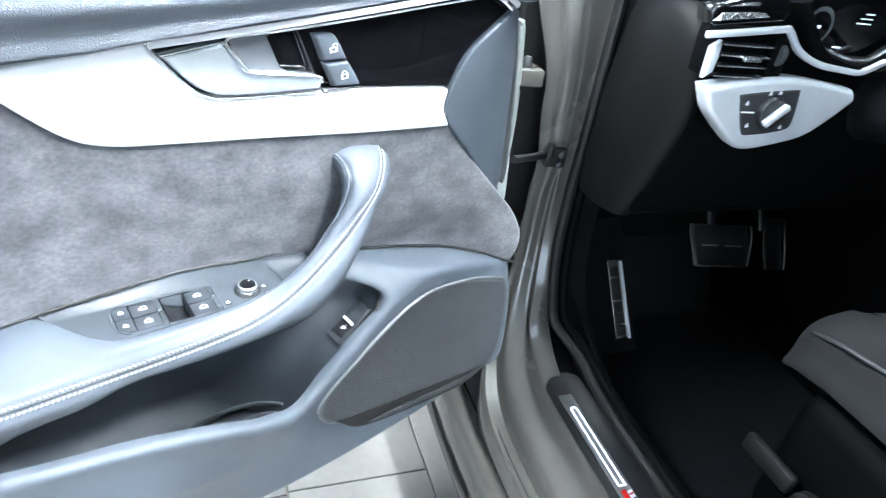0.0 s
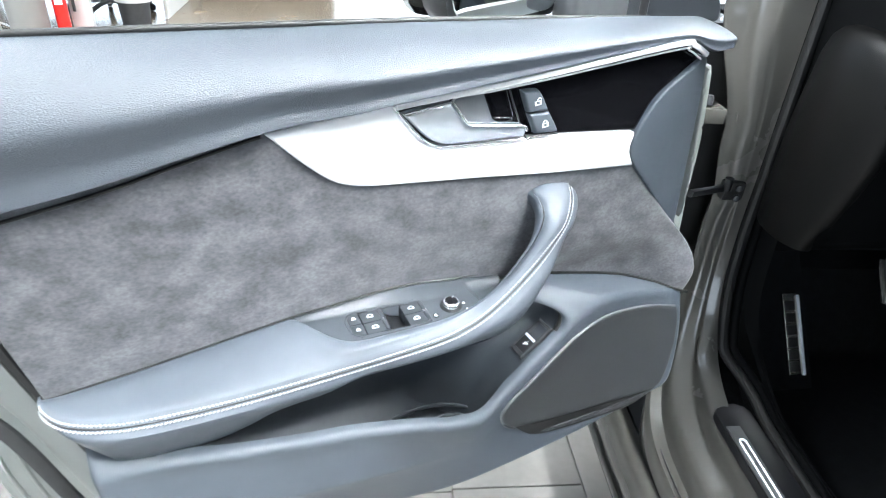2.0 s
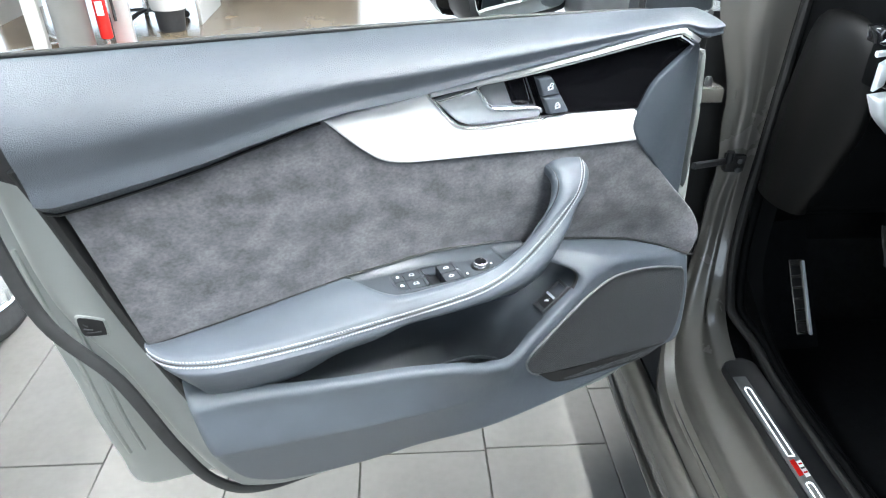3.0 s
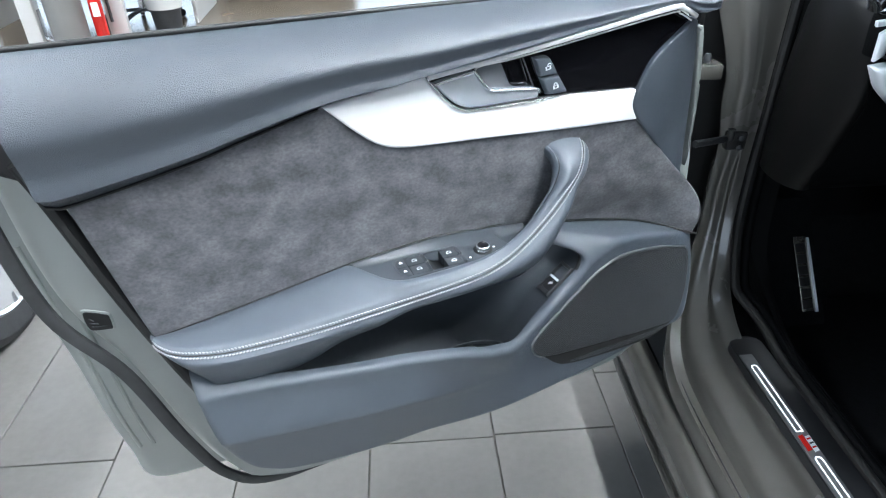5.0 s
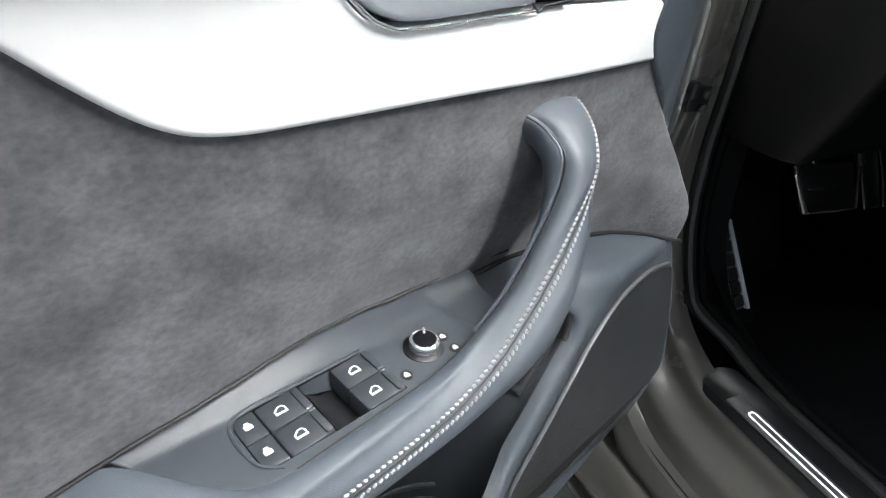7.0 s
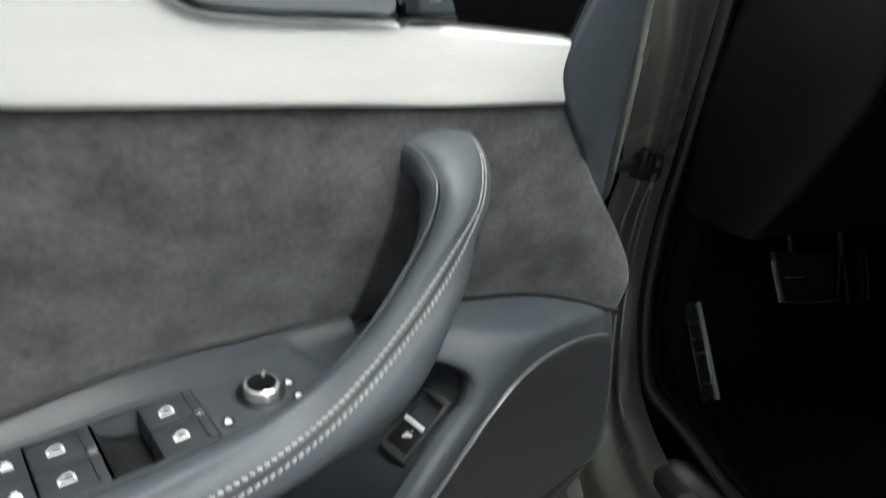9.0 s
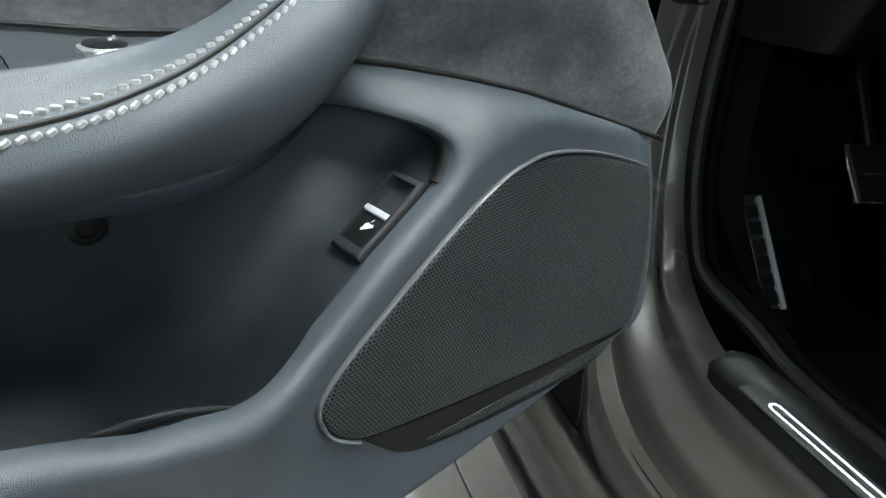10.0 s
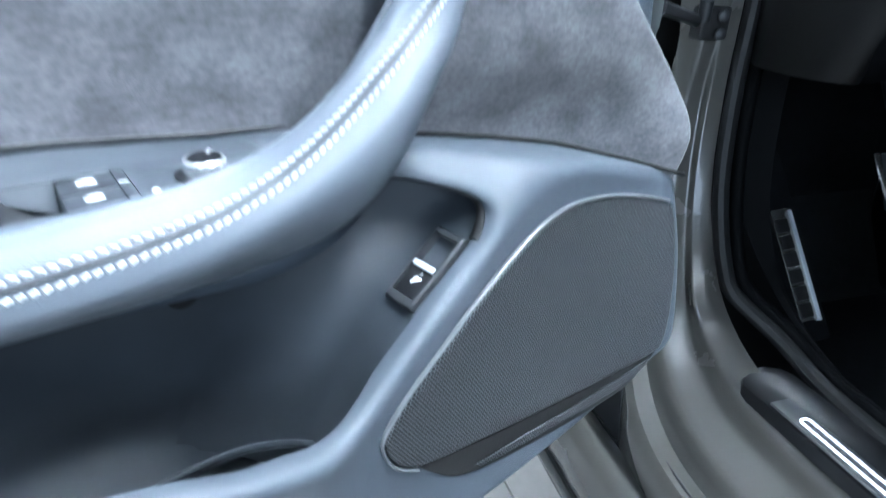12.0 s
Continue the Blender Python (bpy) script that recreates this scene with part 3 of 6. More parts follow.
def grille_material():
    """A woven-looking perforated cover: staggered small dark holes, 2.5 mm apart."""
    m = bpy.data.materials.new("perforated_grille")
    m.use_nodes = True
    nt = m.node_tree
    b = nt.nodes["Principled BSDF"]
    tc = nt.nodes.new("ShaderNodeTexCoord")
    sep = nt.nodes.new("ShaderNodeSeparateXYZ")
    nt.links.new(tc.outputs["Object"], sep.inputs[0])
    pitch = 0.0025

    def mth(op, a, bb=None):
        n = nt.nodes.new("ShaderNodeMath")
        n.operation = op
        for i, v in enumerate((a, bb)):
            if v is None:
                continue
            if hasattr(v, "links"):
                nt.links.new(v, n.inputs[i])
            else:
                n.inputs[i].default_value = v
        return n.outputs[0]
    u = mth("MULTIPLY", mth("ADD", sep.outputs["X"], mth("MULTIPLY", sep.outputs["Z"], 0.10)), 1 / pitch)
    v = mth("MULTIPLY", sep.outputs["Z"], 1 / (0.866 * pitch))
    row = mth("FLOOR", v)
    u2 = mth("ADD", u, mth("MULTIPLY", mth("MODULO", row, 2.0), 0.5))
    du = mth("SUBTRACT", mth("FRACT", u2), 0.5)
    dv = mth("MULTIPLY", mth("SUBTRACT", mth("FRACT", v), 0.5), 0.866)
    d = mth("SQRT", mth("ADD", mth("MULTIPLY", du, du), mth("MULTIPLY", dv, dv)))
    hole = nt.nodes.new("ShaderNodeMapRange")
    hole.inputs["From Min"].default_value, hole.inputs["From Max"].default_value = 0.37, 0.46
    nt.links.new(d, hole.inputs["Value"])
    mx = nt.nodes.new("ShaderNodeMix")
    mx.data_type = "RGBA"
    mx.inputs["A"].default_value, mx.inputs["B"].default_value = (0.001, 0.001, 0.001, 1), (0.080, 0.085, 0.092, 1)
    nt.links.new(hole.outputs[0], mx.inputs["Factor"])
    nt.links.new(mx.outputs["Result"], b.inputs["Base Color"])
    bp = nt.nodes.new("ShaderNodeBump")
    bp.inputs["Strength"].default_value, bp.inputs["Distance"].default_value = 0.6, 0.0008
    nt.links.new(hole.outputs[0], bp.inputs["Height"])
    nt.links.new(bp.outputs[0], b.inputs["Normal"])
    b.inputs["Roughness"].default_value = 0.45
    return m


GRILLE = grille_material()
speaker = patch("loudspeaker_grille", GRILLE_OUT, lambda x, z, l: (x, lower_y(x, z) - 0.0015 - l, z), GRILLE, door, "perforated dark grey loudspeaker cover", round_r=0.004, rise=0.003, depth=0.006, step=0.010, corner_step=0.005)
rim = [(0.150, 0.544), (0.132, 0.557), (0.1232, 0.577), (0.1265, 0.589), (0.143, 0.606), (0.164, 0.6215), (0.202, 0.647), (0.246, 0.6697), (0.275, 0.679), (0.306, 0.681), (0.355, 0.673), (0.410, 0.658), (0.453, 0.644)]
strip("grille_rim", [(x, lower_y(x, z) - 0.003, z) for x, z in resample(curve(rim, 8), 0.006)], 0.0011, 0.0020, RIM_GREY, speaker, "grey satin rim line")
SLOT_OUT = curve([(0.150, 0.5455), (0.150, 0.5455), (0.204, 0.5355), (0.303, 0.5255), (0.420, 0.520), (0.420, 0.520), (0.400, 0.512), (0.365, 0.503), (0.303, 0.5025), (0.249, 0.505), (0.204, 0.510), (0.178, 0.5195)], 6, True)
MESH_OUT = curve([(0.200, 0.5185), (0.200, 0.5185), (0.25, 0.5175), (0.303, 0.5165), (0.365, 0.5165), (0.408, 0.5185), (0.408, 0.5185), (0.395, 0.513), (0.365, 0.5085), (0.303, 0.5085), (0.249, 0.5105), (0.208, 0.5140)], 5, True)
patch("slot_mesh", MESH_OUT, lambda x, z, l: (x, lower_y(x, z) - 0.0030 - l * 0.3, z), GRILLE, speaker, "narrow perforated strip", round_r=0.001, rise=0.001, depth=0.002, step=0.012, corner_step=0.006)
patch("speaker_slot", SLOT_OUT, lambda x, z, l: (x, lower_y(x, z) - 0.001 - l * 0.3, z), RUBBER, speaker, "black slot under the cover", round_r=0.002, rise=0.002, depth=0.003, step=0.012, corner_step=0.006)


def liner_y(x, z):
    """The pocket's upright back wall behind the armrest."""
    y = 0.030
    y += 0.010 * math.exp(-((x + 0.02) / 0.06) ** 2) * smooth01(0.66, 0.56, z)            # the bottle's bay
    y -= 0.030 * smooth01(0.560, 0.510, z) * smooth01(0.06, 0.0, x)
    if x > 0.09:
        over = lower_front(x, z) + 0.008 - y
        y += 0.006 * math.log(1 + math.exp(max(-40.0, min(40.0, over / 0.006))))
    return y


def pocket():
    """The trough behind the ledge: one moulded liner, a floor, and the bottle holder's rim."""
    out = [(-0.335, 0.72), (-0.345, 0.62), (-0.30, 0.56), (-0.15, 0.512), (0.0, 0.505), (0.16, 0.505), (0.24, 0.56), (0.285, 0.64), (0.280, 0.70), (0.22, 0.722), (0.10, 0.735)]
    patch("pocket_liner", out, lambda x, z, l: (x, liner_y(x, z) - l, z), POCKET, door, "dark grained door pocket liner", round_r=0.0, rise=0.0, depth=0.006, step=0.006, corner_step=0.005)
    # the slanting end of the pocket, which carries the boot switch and rounds up into the back wall
    line = resample(curve([(0.092, 0.505), (0.108, 0.535), (0.130, 0.578), (0.150, 0.612), (0.169, 0.634), (0.190, 0.6505), (0.210, 0.667), (0.226, 0.684), (0.238, 0.704)], 8), 0.005)
    rings = []
    for k, (x, z) in enumerate(line):
        a, b = line[max(0, k - 1)], line[min(len(line) - 1, k + 1)]
        n = np.array((a[1] - b[1], b[0] - a[0])) / np.hypot(*(b - a))
        y0 = min(-0.034, lower_front(x, z) + 0.012)
        rings.append([(x + n[0] * h, max(y, lower_front(x + n[0] * h, z + n[1] * h) + 0.011), z + n[1] * h) for y, h in curve([(y0, 0.0), (-0.030, 0.0), (-0.012, 0.0), (0.000, 0.0018), (0.012, 0.009), (0.021, 0.022), (0.0270, 0.038), (0.0298, 0.054), (0.0308, 0.072)], 3)])
    loft("pocket_end", rings, POCKET, door, "slanting grained end of the door pocket", closed=False, caps=False)
    strip("pocket_joint", [(x, lower_front(x, z) + 0.0150, z) for x, z in POCKET_RIM if z > 0.676], 0.0022, 0.004, RUBBER, door, "dark joint round the pocket liner")
    box("pocket_floor", (-0.30, -0.055, 0.500), (0.115, 0.03, 0.512), DARK_PLASTIC, door, "black pocket floor", bevel=0.003)
    rim = curve([(-0.045, -0.050, 0.527), (-0.030, -0.020, 0.533), (-0.005, 0.000, 0.537), (0.035, 0.006, 0.539), (0.075, 0.004, 0.538), (0.108, -0.010, 0.534), (0.122, -0.035, 0.532)], 8)
    strip("bottle_holder", rim, 0.0022, 0.0035, POCKET, door, "grey rim of the bottle holder", up=(0, 0, 1))
    inner = curve([(0.030, -0.052, 0.522), (0.042, -0.022, 0.526), (0.062, -0.010, 0.528), (0.090, -0.010, 0.527), (0.112, -0.028, 0.524)], 8)
    strip("holder_step", inner, 0.0030, 0.0040, POCKET, door, "raised step of the bottle holder", up=(0, 0, 1))
    lathe("pocket_screw", [(0.0095, 0), (0.0095, 0.0020), (0.0075, 0.0030), (0.0050, 0.0030), (0.0042, 0.001), (0.0, 0.001)], RUBBER, door, "black screw in the liner", turn=pose(0.050, liner_y(0.05, 0.652) - 0.0005, 0.652, 90, 0, 0), sides=20)


POCKET = material("grained_pocket_plastic", (0.040, 0.046, 0.054), 0.40, vary=0.12, vary_scale=25, bump=0.30, bump_scale=1700, kind="leather")
pocket()


# ---- armrest and pull handle: one padded bar with a stitched seam on its near edge and a piped seam on its far edge ----
SEAM = curve([(-0.394, -0.010, 0.714), (-0.386, -0.034, 0.717), (-0.368, -0.056, 0.718), (-0.340, -0.069, 0.717), (-0.295, -0.077, 0.716), (-0.204, -0.080, 0.718), (-0.090, -0.081, 0.727), (0.016, -0.080, 0.737), (0.064, -0.077, 0.748),
              (0.104, -0.071, 0.768), (0.150, -0.061, 0.802), (0.190, -0.046, 0.835), (0.207, -0.034, 0.850), (0.219, -0.018, 0.862), (0.227, 0.000, 0.870), (0.231, 0.018, 0.873)], 8)
SUEDE_FOOT = [(-0.40, 0.701), (-0.387, 0.703), (-0.293, 0.718), (-0.218, 0.732), (-0.139, 0.747), (-0.107, 0.7520), (-0.07, 0.7555), (-0.03, 0.7560), (0.0, 0.7545), (0.03, 0.7510), (0.073, 0.7470), (0.12, 0.7460), (0.171, 0.742), (0.262, 0.732)]


def suede_foot(x):
    return float(np.interp(x, [p[0] for p in SUEDE_FOOT], [p[1] for p in SUEDE_FOOT]))


def foot_y(x):
    """How far back the joint between armrest and suede lies."""
    return 0.004 + 0.017 * smooth01(-0.09, 0.05, x)


PIPING = resample(curve([(-0.128, 0.004, 0.7485), (-0.120, -0.006, 0.747), (-0.100, -0.033, 0.745), (-0.083, -0.051, 0.7445), (-0.066, -0.0565, 0.7445), (-0.04, -0.0560, 0.7450), (0.0, -0.0545, 0.7455), (0.030, -0.0535, 0.7465),
                         (0.058, -0.0510, 0.7480), (0.085, -0.0465, 0.7525), (0.1035, -0.0452, 0.762), (0.1215, -0.0440, 0.777), (0.1415, -0.0410, 0.799), (0.1605, -0.0375, 0.823), (0.1705, -0.0345, 0.843), (0.1735, -0.0290, 0.856),
                         (0.1770, -0.016, 0.863), (0.1735, -0.003, 0.869), (0.170, 0.016, 0.872)], 8), 0.003)
DEPTH = np.array(curve([(-0.40, 0.075), (-0.35, 0.088), (-0.30, 0.104), (-0.235, 0.122), (-0.200, 0.116), (-0.170, 0.092), (-0.135, 0.077), (-0.09, 0.068), (-0.03, 0.063), (0.03, 0.060), (0.07, 0.055), (0.105, 0.044), (0.14, 0.033), (0.19, 0.028), (0.24, 0.026)], 6))


def arm_frames():
    """Seam points, and at each the unit directions across the top (towards the window) and out of the top, with the width to the far seam."""
    L = resample(SEAM, 0.006)
    T = np.gradient(L, axis=0)
    T /= np.linalg.norm(T, axis=1)[:, None]
    for _ in range(6):
        T[1:-1] = (T[:-2] + T[1:-1] * 2 + T[2:]) / 4
        T /= np.linalg.norm(T, axis=1)[:, None]
    out = []
    for p, t in zip(L, T):
        x = p[0]
        k = smooth01(-0.24, -0.31, x)                     # square sections towards the rear end
        t = t * (1 - k) + np.array((1.0, 0, 0)) * k
        t /= np.linalg.norm(t)
        if x < -0.126:
            far = np.array((x, 0.004, suede_foot(x)))
        else:
            s = np.abs((PIPING - p) @ t)
            far = PIPING[int(np.argmin(s + 0.2 * np.linalg.norm(PIPING - p, axis=1)))]
        e1 = far - p
        e1 -= t * (e1 @ t)
        w = float(np.linalg.norm(e1))
        e1 /= w
        e2 = np.cross(t, e1)
        if e2[2] < 0:
            e2 = -e2
        out.append((p, t, e1, e2, w))
    # the width changes without jumps
    W = np.array([f[4] for f in out])
    for _ in range(2):
        W[1:-1] = (W[:-2] + W[1:-1] * 2 + W[2:]) / 4
    return [(p, t, e1, e2, w) for (p, t, e1, e2, _), w in zip(out, W)]


def arm_ring(p, e1, e2, w):
    x = p[0]
    b = smooth01(0.060, 0.135, x)                         # 0: armrest, 1: pull handle
    h = float(np.interp(x, DEPTH[:, 0], DEPTH[:, 1]))
    c = 0.0065 * smooth01(0.0, 0.05, w) * smooth01(-0.09, -0.13, x) + 0.0085 * smooth01(-0.13, -0.09, x)
    arm = [(0, 0), (0.0050, 0.0042), (0.0125, 0.0072), (0.60 * w, c + 0.001), (0.87 * w, 0.62 * c), (w, 0), (w, 0), (w + 0.001, -0.006), (w + 0.001, -0.016), (w + 0.002, -0.6 * h), (w + 0.002, -0.95 * h), (0.80 * w, -h), (0.038 + 0.1 * w, -0.975 * h), (0.022, -0.90 * h), (0.004, -0.72 * h), (-0.0065, -0.42 * h), (-0.0080, -0.013), (-0.0042, -0.0050)]
    bar = [(0, 0), (0.0050, 0.0040), (0.36 * w, 0.0070), (0.62 * w, 0.0074), (0.86 * w, 0.0046), (w, 0), (w, 0), (w + 0.0045, -0.003), (w + 0.0065, -0.010), (w + 0.0045, -0.018), (w * 0.86, -h + 0.002), (0.55 * w, -h - 0.001), (0.28 * w, -h), (0.04 * w, -h + 0.001), (-0.0080, -h + 0.007), (-0.0125, -0.52 * h), (-0.0100, -0.0085), (-0.0046, -0.0036)]
    rake = 0.012 + 0.020 * smooth01(-0.10, -0.22, x)
    arm = [(u + (rake * max(0.0, -v - 0.012) / h if k > 11 else 0.0), v) for k, (u, v) in enumerate(arm)]
    pts = [((1 - b) * u0 + b * u1, (1 - b) * v0 + b * v1) for (u0, v0), (u1, v1) in zip(arm, bar)]
    slant = 0.75 * smooth01(-0.32, -0.394, x)              # the rear end follows the slanting edge of the card
    return [p + e1 * u + e2 * v + np.array((slant * max(0.0, -v), 0, 0)) for u, v in curve(pts, 3, True)]


def stitch_row(frames, side, parent):
    """A row of slanted stitches beside the seam: side +1 on the top, -1 on the near face."""
    verts, faces = [], []
    S = np.array([f[0] for f in frames])
    d = np.concatenate([[0], np.cumsum(np.linalg.norm(np.diff(S, axis=0), axis=1))])
    for s in np.arange(0.012, d[-1] - 0.008, 0.0042):
        i = min(len(S) - 2, int(np.searchsorted(d, s)) - 1)
        k = (s - d[i]) / (d[i + 1] - d[i])
        p, t, e1, e2 = (frames[i][j] * (1 - k) + frames[i + 1][j] * k for j in range(4))
        t = S[i + 1] - S[i]
        t = t / np.linalg.norm(t)
        if side > 0:
            c, nor = p + e1 * 0.0026 + e2 * 0.0022, e2 - e1 * 0.9
        else:
            c, nor = p - e1 * 0.0024 - e2 * 0.0025, -e1 + e2 * 0.9
        nor = nor - t * (nor @ t)
        nor /= np.linalg.norm(nor)
        c = c + nor * 0.0008
        w = np.cross(t, nor)
        l = t + w * 0.40 * side
        l /= np.linalg.norm(l)
        q = np.cross(l, nor)
        base = len(verts)
        for a, r, hh in ((-0.0018, 0.0006, -0.0004), (-0.0011, 0.0011, 0.0007), (0.0011, 0.0011, 0.0007), (0.0018, 0.0006, -0.0004)):
            verts += [c + l * a + q * r - nor * 0.0003, c + l * a + nor * hh, c + l * a - q * r - nor * 0.0003]
        for a in range(3):
            j = base + a * 3
            faces += [(j, j + 1, j + 4, j + 3), (j + 1, j + 2, j + 5, j + 4)]
    st = put("stitching", mesh_of("stitching", verts, faces, STITCH), parent, "row of pale grey stitches")
    tagged(st, kind="stuff")


def armrest():
    fr = arm_frames()
    arm = loft("armrest", [arm_ring(p, e1, e2, w) for p, t, e1, e2, w in fr], NAPPA, door, "padded grey leather armrest running up into the pull handle")
    strip("seam", [p - e1 * 0.0001 + e2 * 0.0001 for p, t, e1, e2, w in fr[2:-2]], 0.0010, 0.0008, RUBBER, arm, "dark seam between the stitches", sides=6)
    for side in (-1, 1):
        stitch_row(fr, side, arm)
    pipe = [p + e1 * w - e2 * 0.0006 for p, t, e1, e2, w in fr if p[0] > -0.06][:-2]
    strip("piping", pipe, 0.0010, 0.0012, RUBBER, arm, "dark piped seam of the pull handle", up=(0, -1, 0.4), sides=6)
    strip("piping_roll", [q + np.array((-0.0009, 0.0022, 0.0003)) for q in pipe if q[0] > 0.09], 0.0016, 0.0016, NAPPA, arm, "rolled leather edge", up=(0, -1, 0.4), sides=8)


armrest()
strip("suede_groove", [(x, foot_y(x) - 0.0005, suede_foot(x) + 0.0014) for x in np.arange(-0.394, 0.20, 0.008)], 0.0011, 0.0014, RUBBER, door, "dark joint under the suede")


# ---- switch panel on the armrest ----
PLATE_Z = 0.7445


def plate_height(x, y):
    """The field of switches is level; behind it the panel slopes up to the suede, ahead of the knob it falls away."""
    line = -0.004 + 0.10 * max(0.0, x - 0.028)
    up = max(0.0, y - line) / max(0.004, foot_y(x) + 0.002 - line)
    z = PLATE_Z + (suede_foot(x) - 0.0015 - PLATE_Z) * min(1.0, up)
    z += 0.0022 * smooth01(-0.112, -0.128, x)
    if y < line:                                          # a shallow sunk field round the knob
        z -= 0.0014 * smooth01(0.028, 0.033, x) * smooth01(line, line - 0.003, y)
    end = 0.102 - 0.20 * (y + 0.035)
    return z - 0.005 * smooth01(end, end + 0.006, x) * smooth01(0.016, 0.004, y)


def prism(name, outline, z0, z1, mat, parent, label="", inset=0.0008):
    """A button: an upright outline with a slightly smaller, softly edged top. z1 may depend on x, y."""
    o = resample(outline, 0.0015, True)
    c = o.mean(0)
    top = z1 if callable(z1) else (lambda x, y: z1)
    rings = []
    for f, dz in ((1.0, None), (1.0, -inset), (1 - 0.3 * inset / 0.008, -0.3 * inset), (1 - inset / 0.008, 0.0)):
        rings.append([(*(c + (q - c) * f), z0 if dz is None else top(*q) + dz) for q in o])
    return loft(name, rings, mat, parent, label)


def rounded(x0, x1, y0, y1, r, corners=(1, 1, 1, 1)):
    """A rectangle from the rear near corner round; corners marked 0 are square."""
    out = []
    for (cx, cy, a0), on in zip(((x0 + r, y0 + r, 180), (x1 - r, y0 + r, 270), (x1 - r, y1 - r, 0), (x0 + r, y1 - r, 90)), corners):
        if on:
            out += [(cx + r * math.cos(radians(a0 + 15 * k)), cy + r * math.sin(radians(a0 + 15 * k))) for k in range(7)]
        else:
            out.append((cx + math.copysign(r, math.cos(radians(a0 + 45))), cy + math.copysign(r, math.sin(radians(a0 + 45)))))
    return out


FIELD = (-0.0695, 0.0275, -0.0490, -0.0065)                # the sunk field of switches: x and y from, to


def switch_panel():
    line = [tuple(p[:2]) for p in PIPING if p[0] < 0.118 and p[2] < 0.77]
    out = line + [(0.140, -0.036), (0.150, 0.026)] + [(x, foot_y(x) + 0.005) for x in np.arange(0.13, -0.128, -0.02)] + [(-0.130, 0.0085)]
    hole = rounded(*FIELD[:2], *FIELD[2:], 0.009, (1, 0, 0, 1))
    plat = patch("switch_panel", out, lambda x, y, l: (x, y, plate_height(x, y) - 0.001 + l), PANEL, door, "dark grey plastic panel with window switches", round_r=0.0016, rise=0.001, depth=0.012, step=0.004, corner_step=0.003, holes=[hole])
    x0, x1, y0, y1 = FIELD
    # walls and floor of the sunk field
    rings = [[(x, y, PLATE_Z + dz) for x, y in resample(hole, 0.002, True)] for dz in (0.0, -0.018)]
    loft("field_wall", rings, PANEL, plat, "side walls of the switch field", caps=False)
    box("field_floor", (x0 - 0.002, y0 - 0.002, PLATE_Z - 0.020), (x1 + 0.002, y1 + 0.002, PLATE_Z - 0.0165), SATIN_BLACK, plat, bevel=0)
    # raised border lines round the field and along the suede
    strip("panel_ridge", [(x, y, PLATE_Z + 0.0002) for x, y in resample(curve([(0.024, -0.0035), (-0.03, -0.0040), (-0.058, -0.0042), (-0.0685, -0.0085), (-0.0722, -0.0180), (-0.0722, -0.032), (-0.0690, -0.044), (-0.060, -0.0515)], 6), 0.003)], 0.0011, 0.0008, PANEL, plat, "fine raised border", up=(0, 0, 1), sides=8)
    mid = -0.0277
    for a, b, lip in ((-0.0535, -0.0255, 1), (-0.0015, 0.0265, 1)):
        tilt = lambda x, y, a=a: PLATE_Z + 0.0004 + 0.055 * (x - a - 0.012)
        for c, d in ((y0 + 0.0006, mid - 0.0004), (mid + 0.0004, y1 - 0.0006)):
            sw = prism("window_switch", rounded(a, b, c, d, 0.0014), PLATE_Z - 0.016, tilt, BUTTON, plat, "dark window switch with a white mark")
            window_mark(sw, Matrix.Translation((a + 0.0115, (c + d) / 2, tilt(a + 0.0115, 0) + 0.0006)))
            lip_out = rounded(b - 0.0052, b - 0.0002, c + 0.0006, d - 0.0006, 0.0012)
            prism("switch_lip", lip_out, PLATE_Z - 0.004, PLATE_Z + 0.0022, BUTTON, sw, "raised front lip", inset=0.0009)
            box("bright_edge", (b - 0.0050, mid - 0.0018 if d < mid else mid + 0.0006, PLATE_Z + 0.0016), (b - 0.0006, mid - 0.0006 if d < mid else mid + 0.0018, PLATE_Z + 0.0024), CHROME, sw, bevel=0.0003)
    for c, d, cut in ((y0 + 0.0006, mid - 0.0004, (1, 0, 0, 0)), (mid + 0.0004, y1 - 0.0006, (0, 0, 0, 1))):
        bt = prism("child_lock_button", rounded(x0 + 0.0006, -0.0545, c, d, 0.0075, cut), PLATE_Z - 0.016, PLATE_Z + 0.0004, BUTTON, plat, "small dark button with a white mark")
        lock_flat(bt, Matrix.Translation((-0.0618, (c + d) / 2 + 0.001, PLATE_Z + 0.0006)))
    # the finger well ahead of the rear pair of switches
    rings = [[(-0.0240, y0 + 0.001, PLATE_Z - 0.0006), (-0.0240, y1 - 0.001, PLATE_Z - 0.0006)], [(-0.0235, y0 + 0.001, PLATE_Z - 0.004), (-0.0215, y1 - 0.004, PLATE_Z - 0.006)],
             [(-0.012, y0 + 0.001, PLATE_Z - 0.0125), (-0.012, y1 - 0.005, PLATE_Z - 0.0125)], [(-0.0018, y0 + 0.001, PLATE_Z - 0.0140), (-0.0018, y1 - 0.005, PLATE_Z - 0.0140)]]
    loft("finger_well", rings, SATIN_BLACK, plat, "dark finger well", closed=False, caps=False)
    loft("well_side", [[(-0.0240, y1 - 0.0008, PLATE_Z - 0.0004), (-0.0018, y1 - 0.0008, PLATE_Z - 0.0004)], [(-0.0215, y1 - 0.004, PLATE_Z - 0.006), (-0.0018, y1 - 0.005, PLATE_Z - 0.014)]], PANEL, plat, "sloping side of the finger well", closed=False, caps=False)
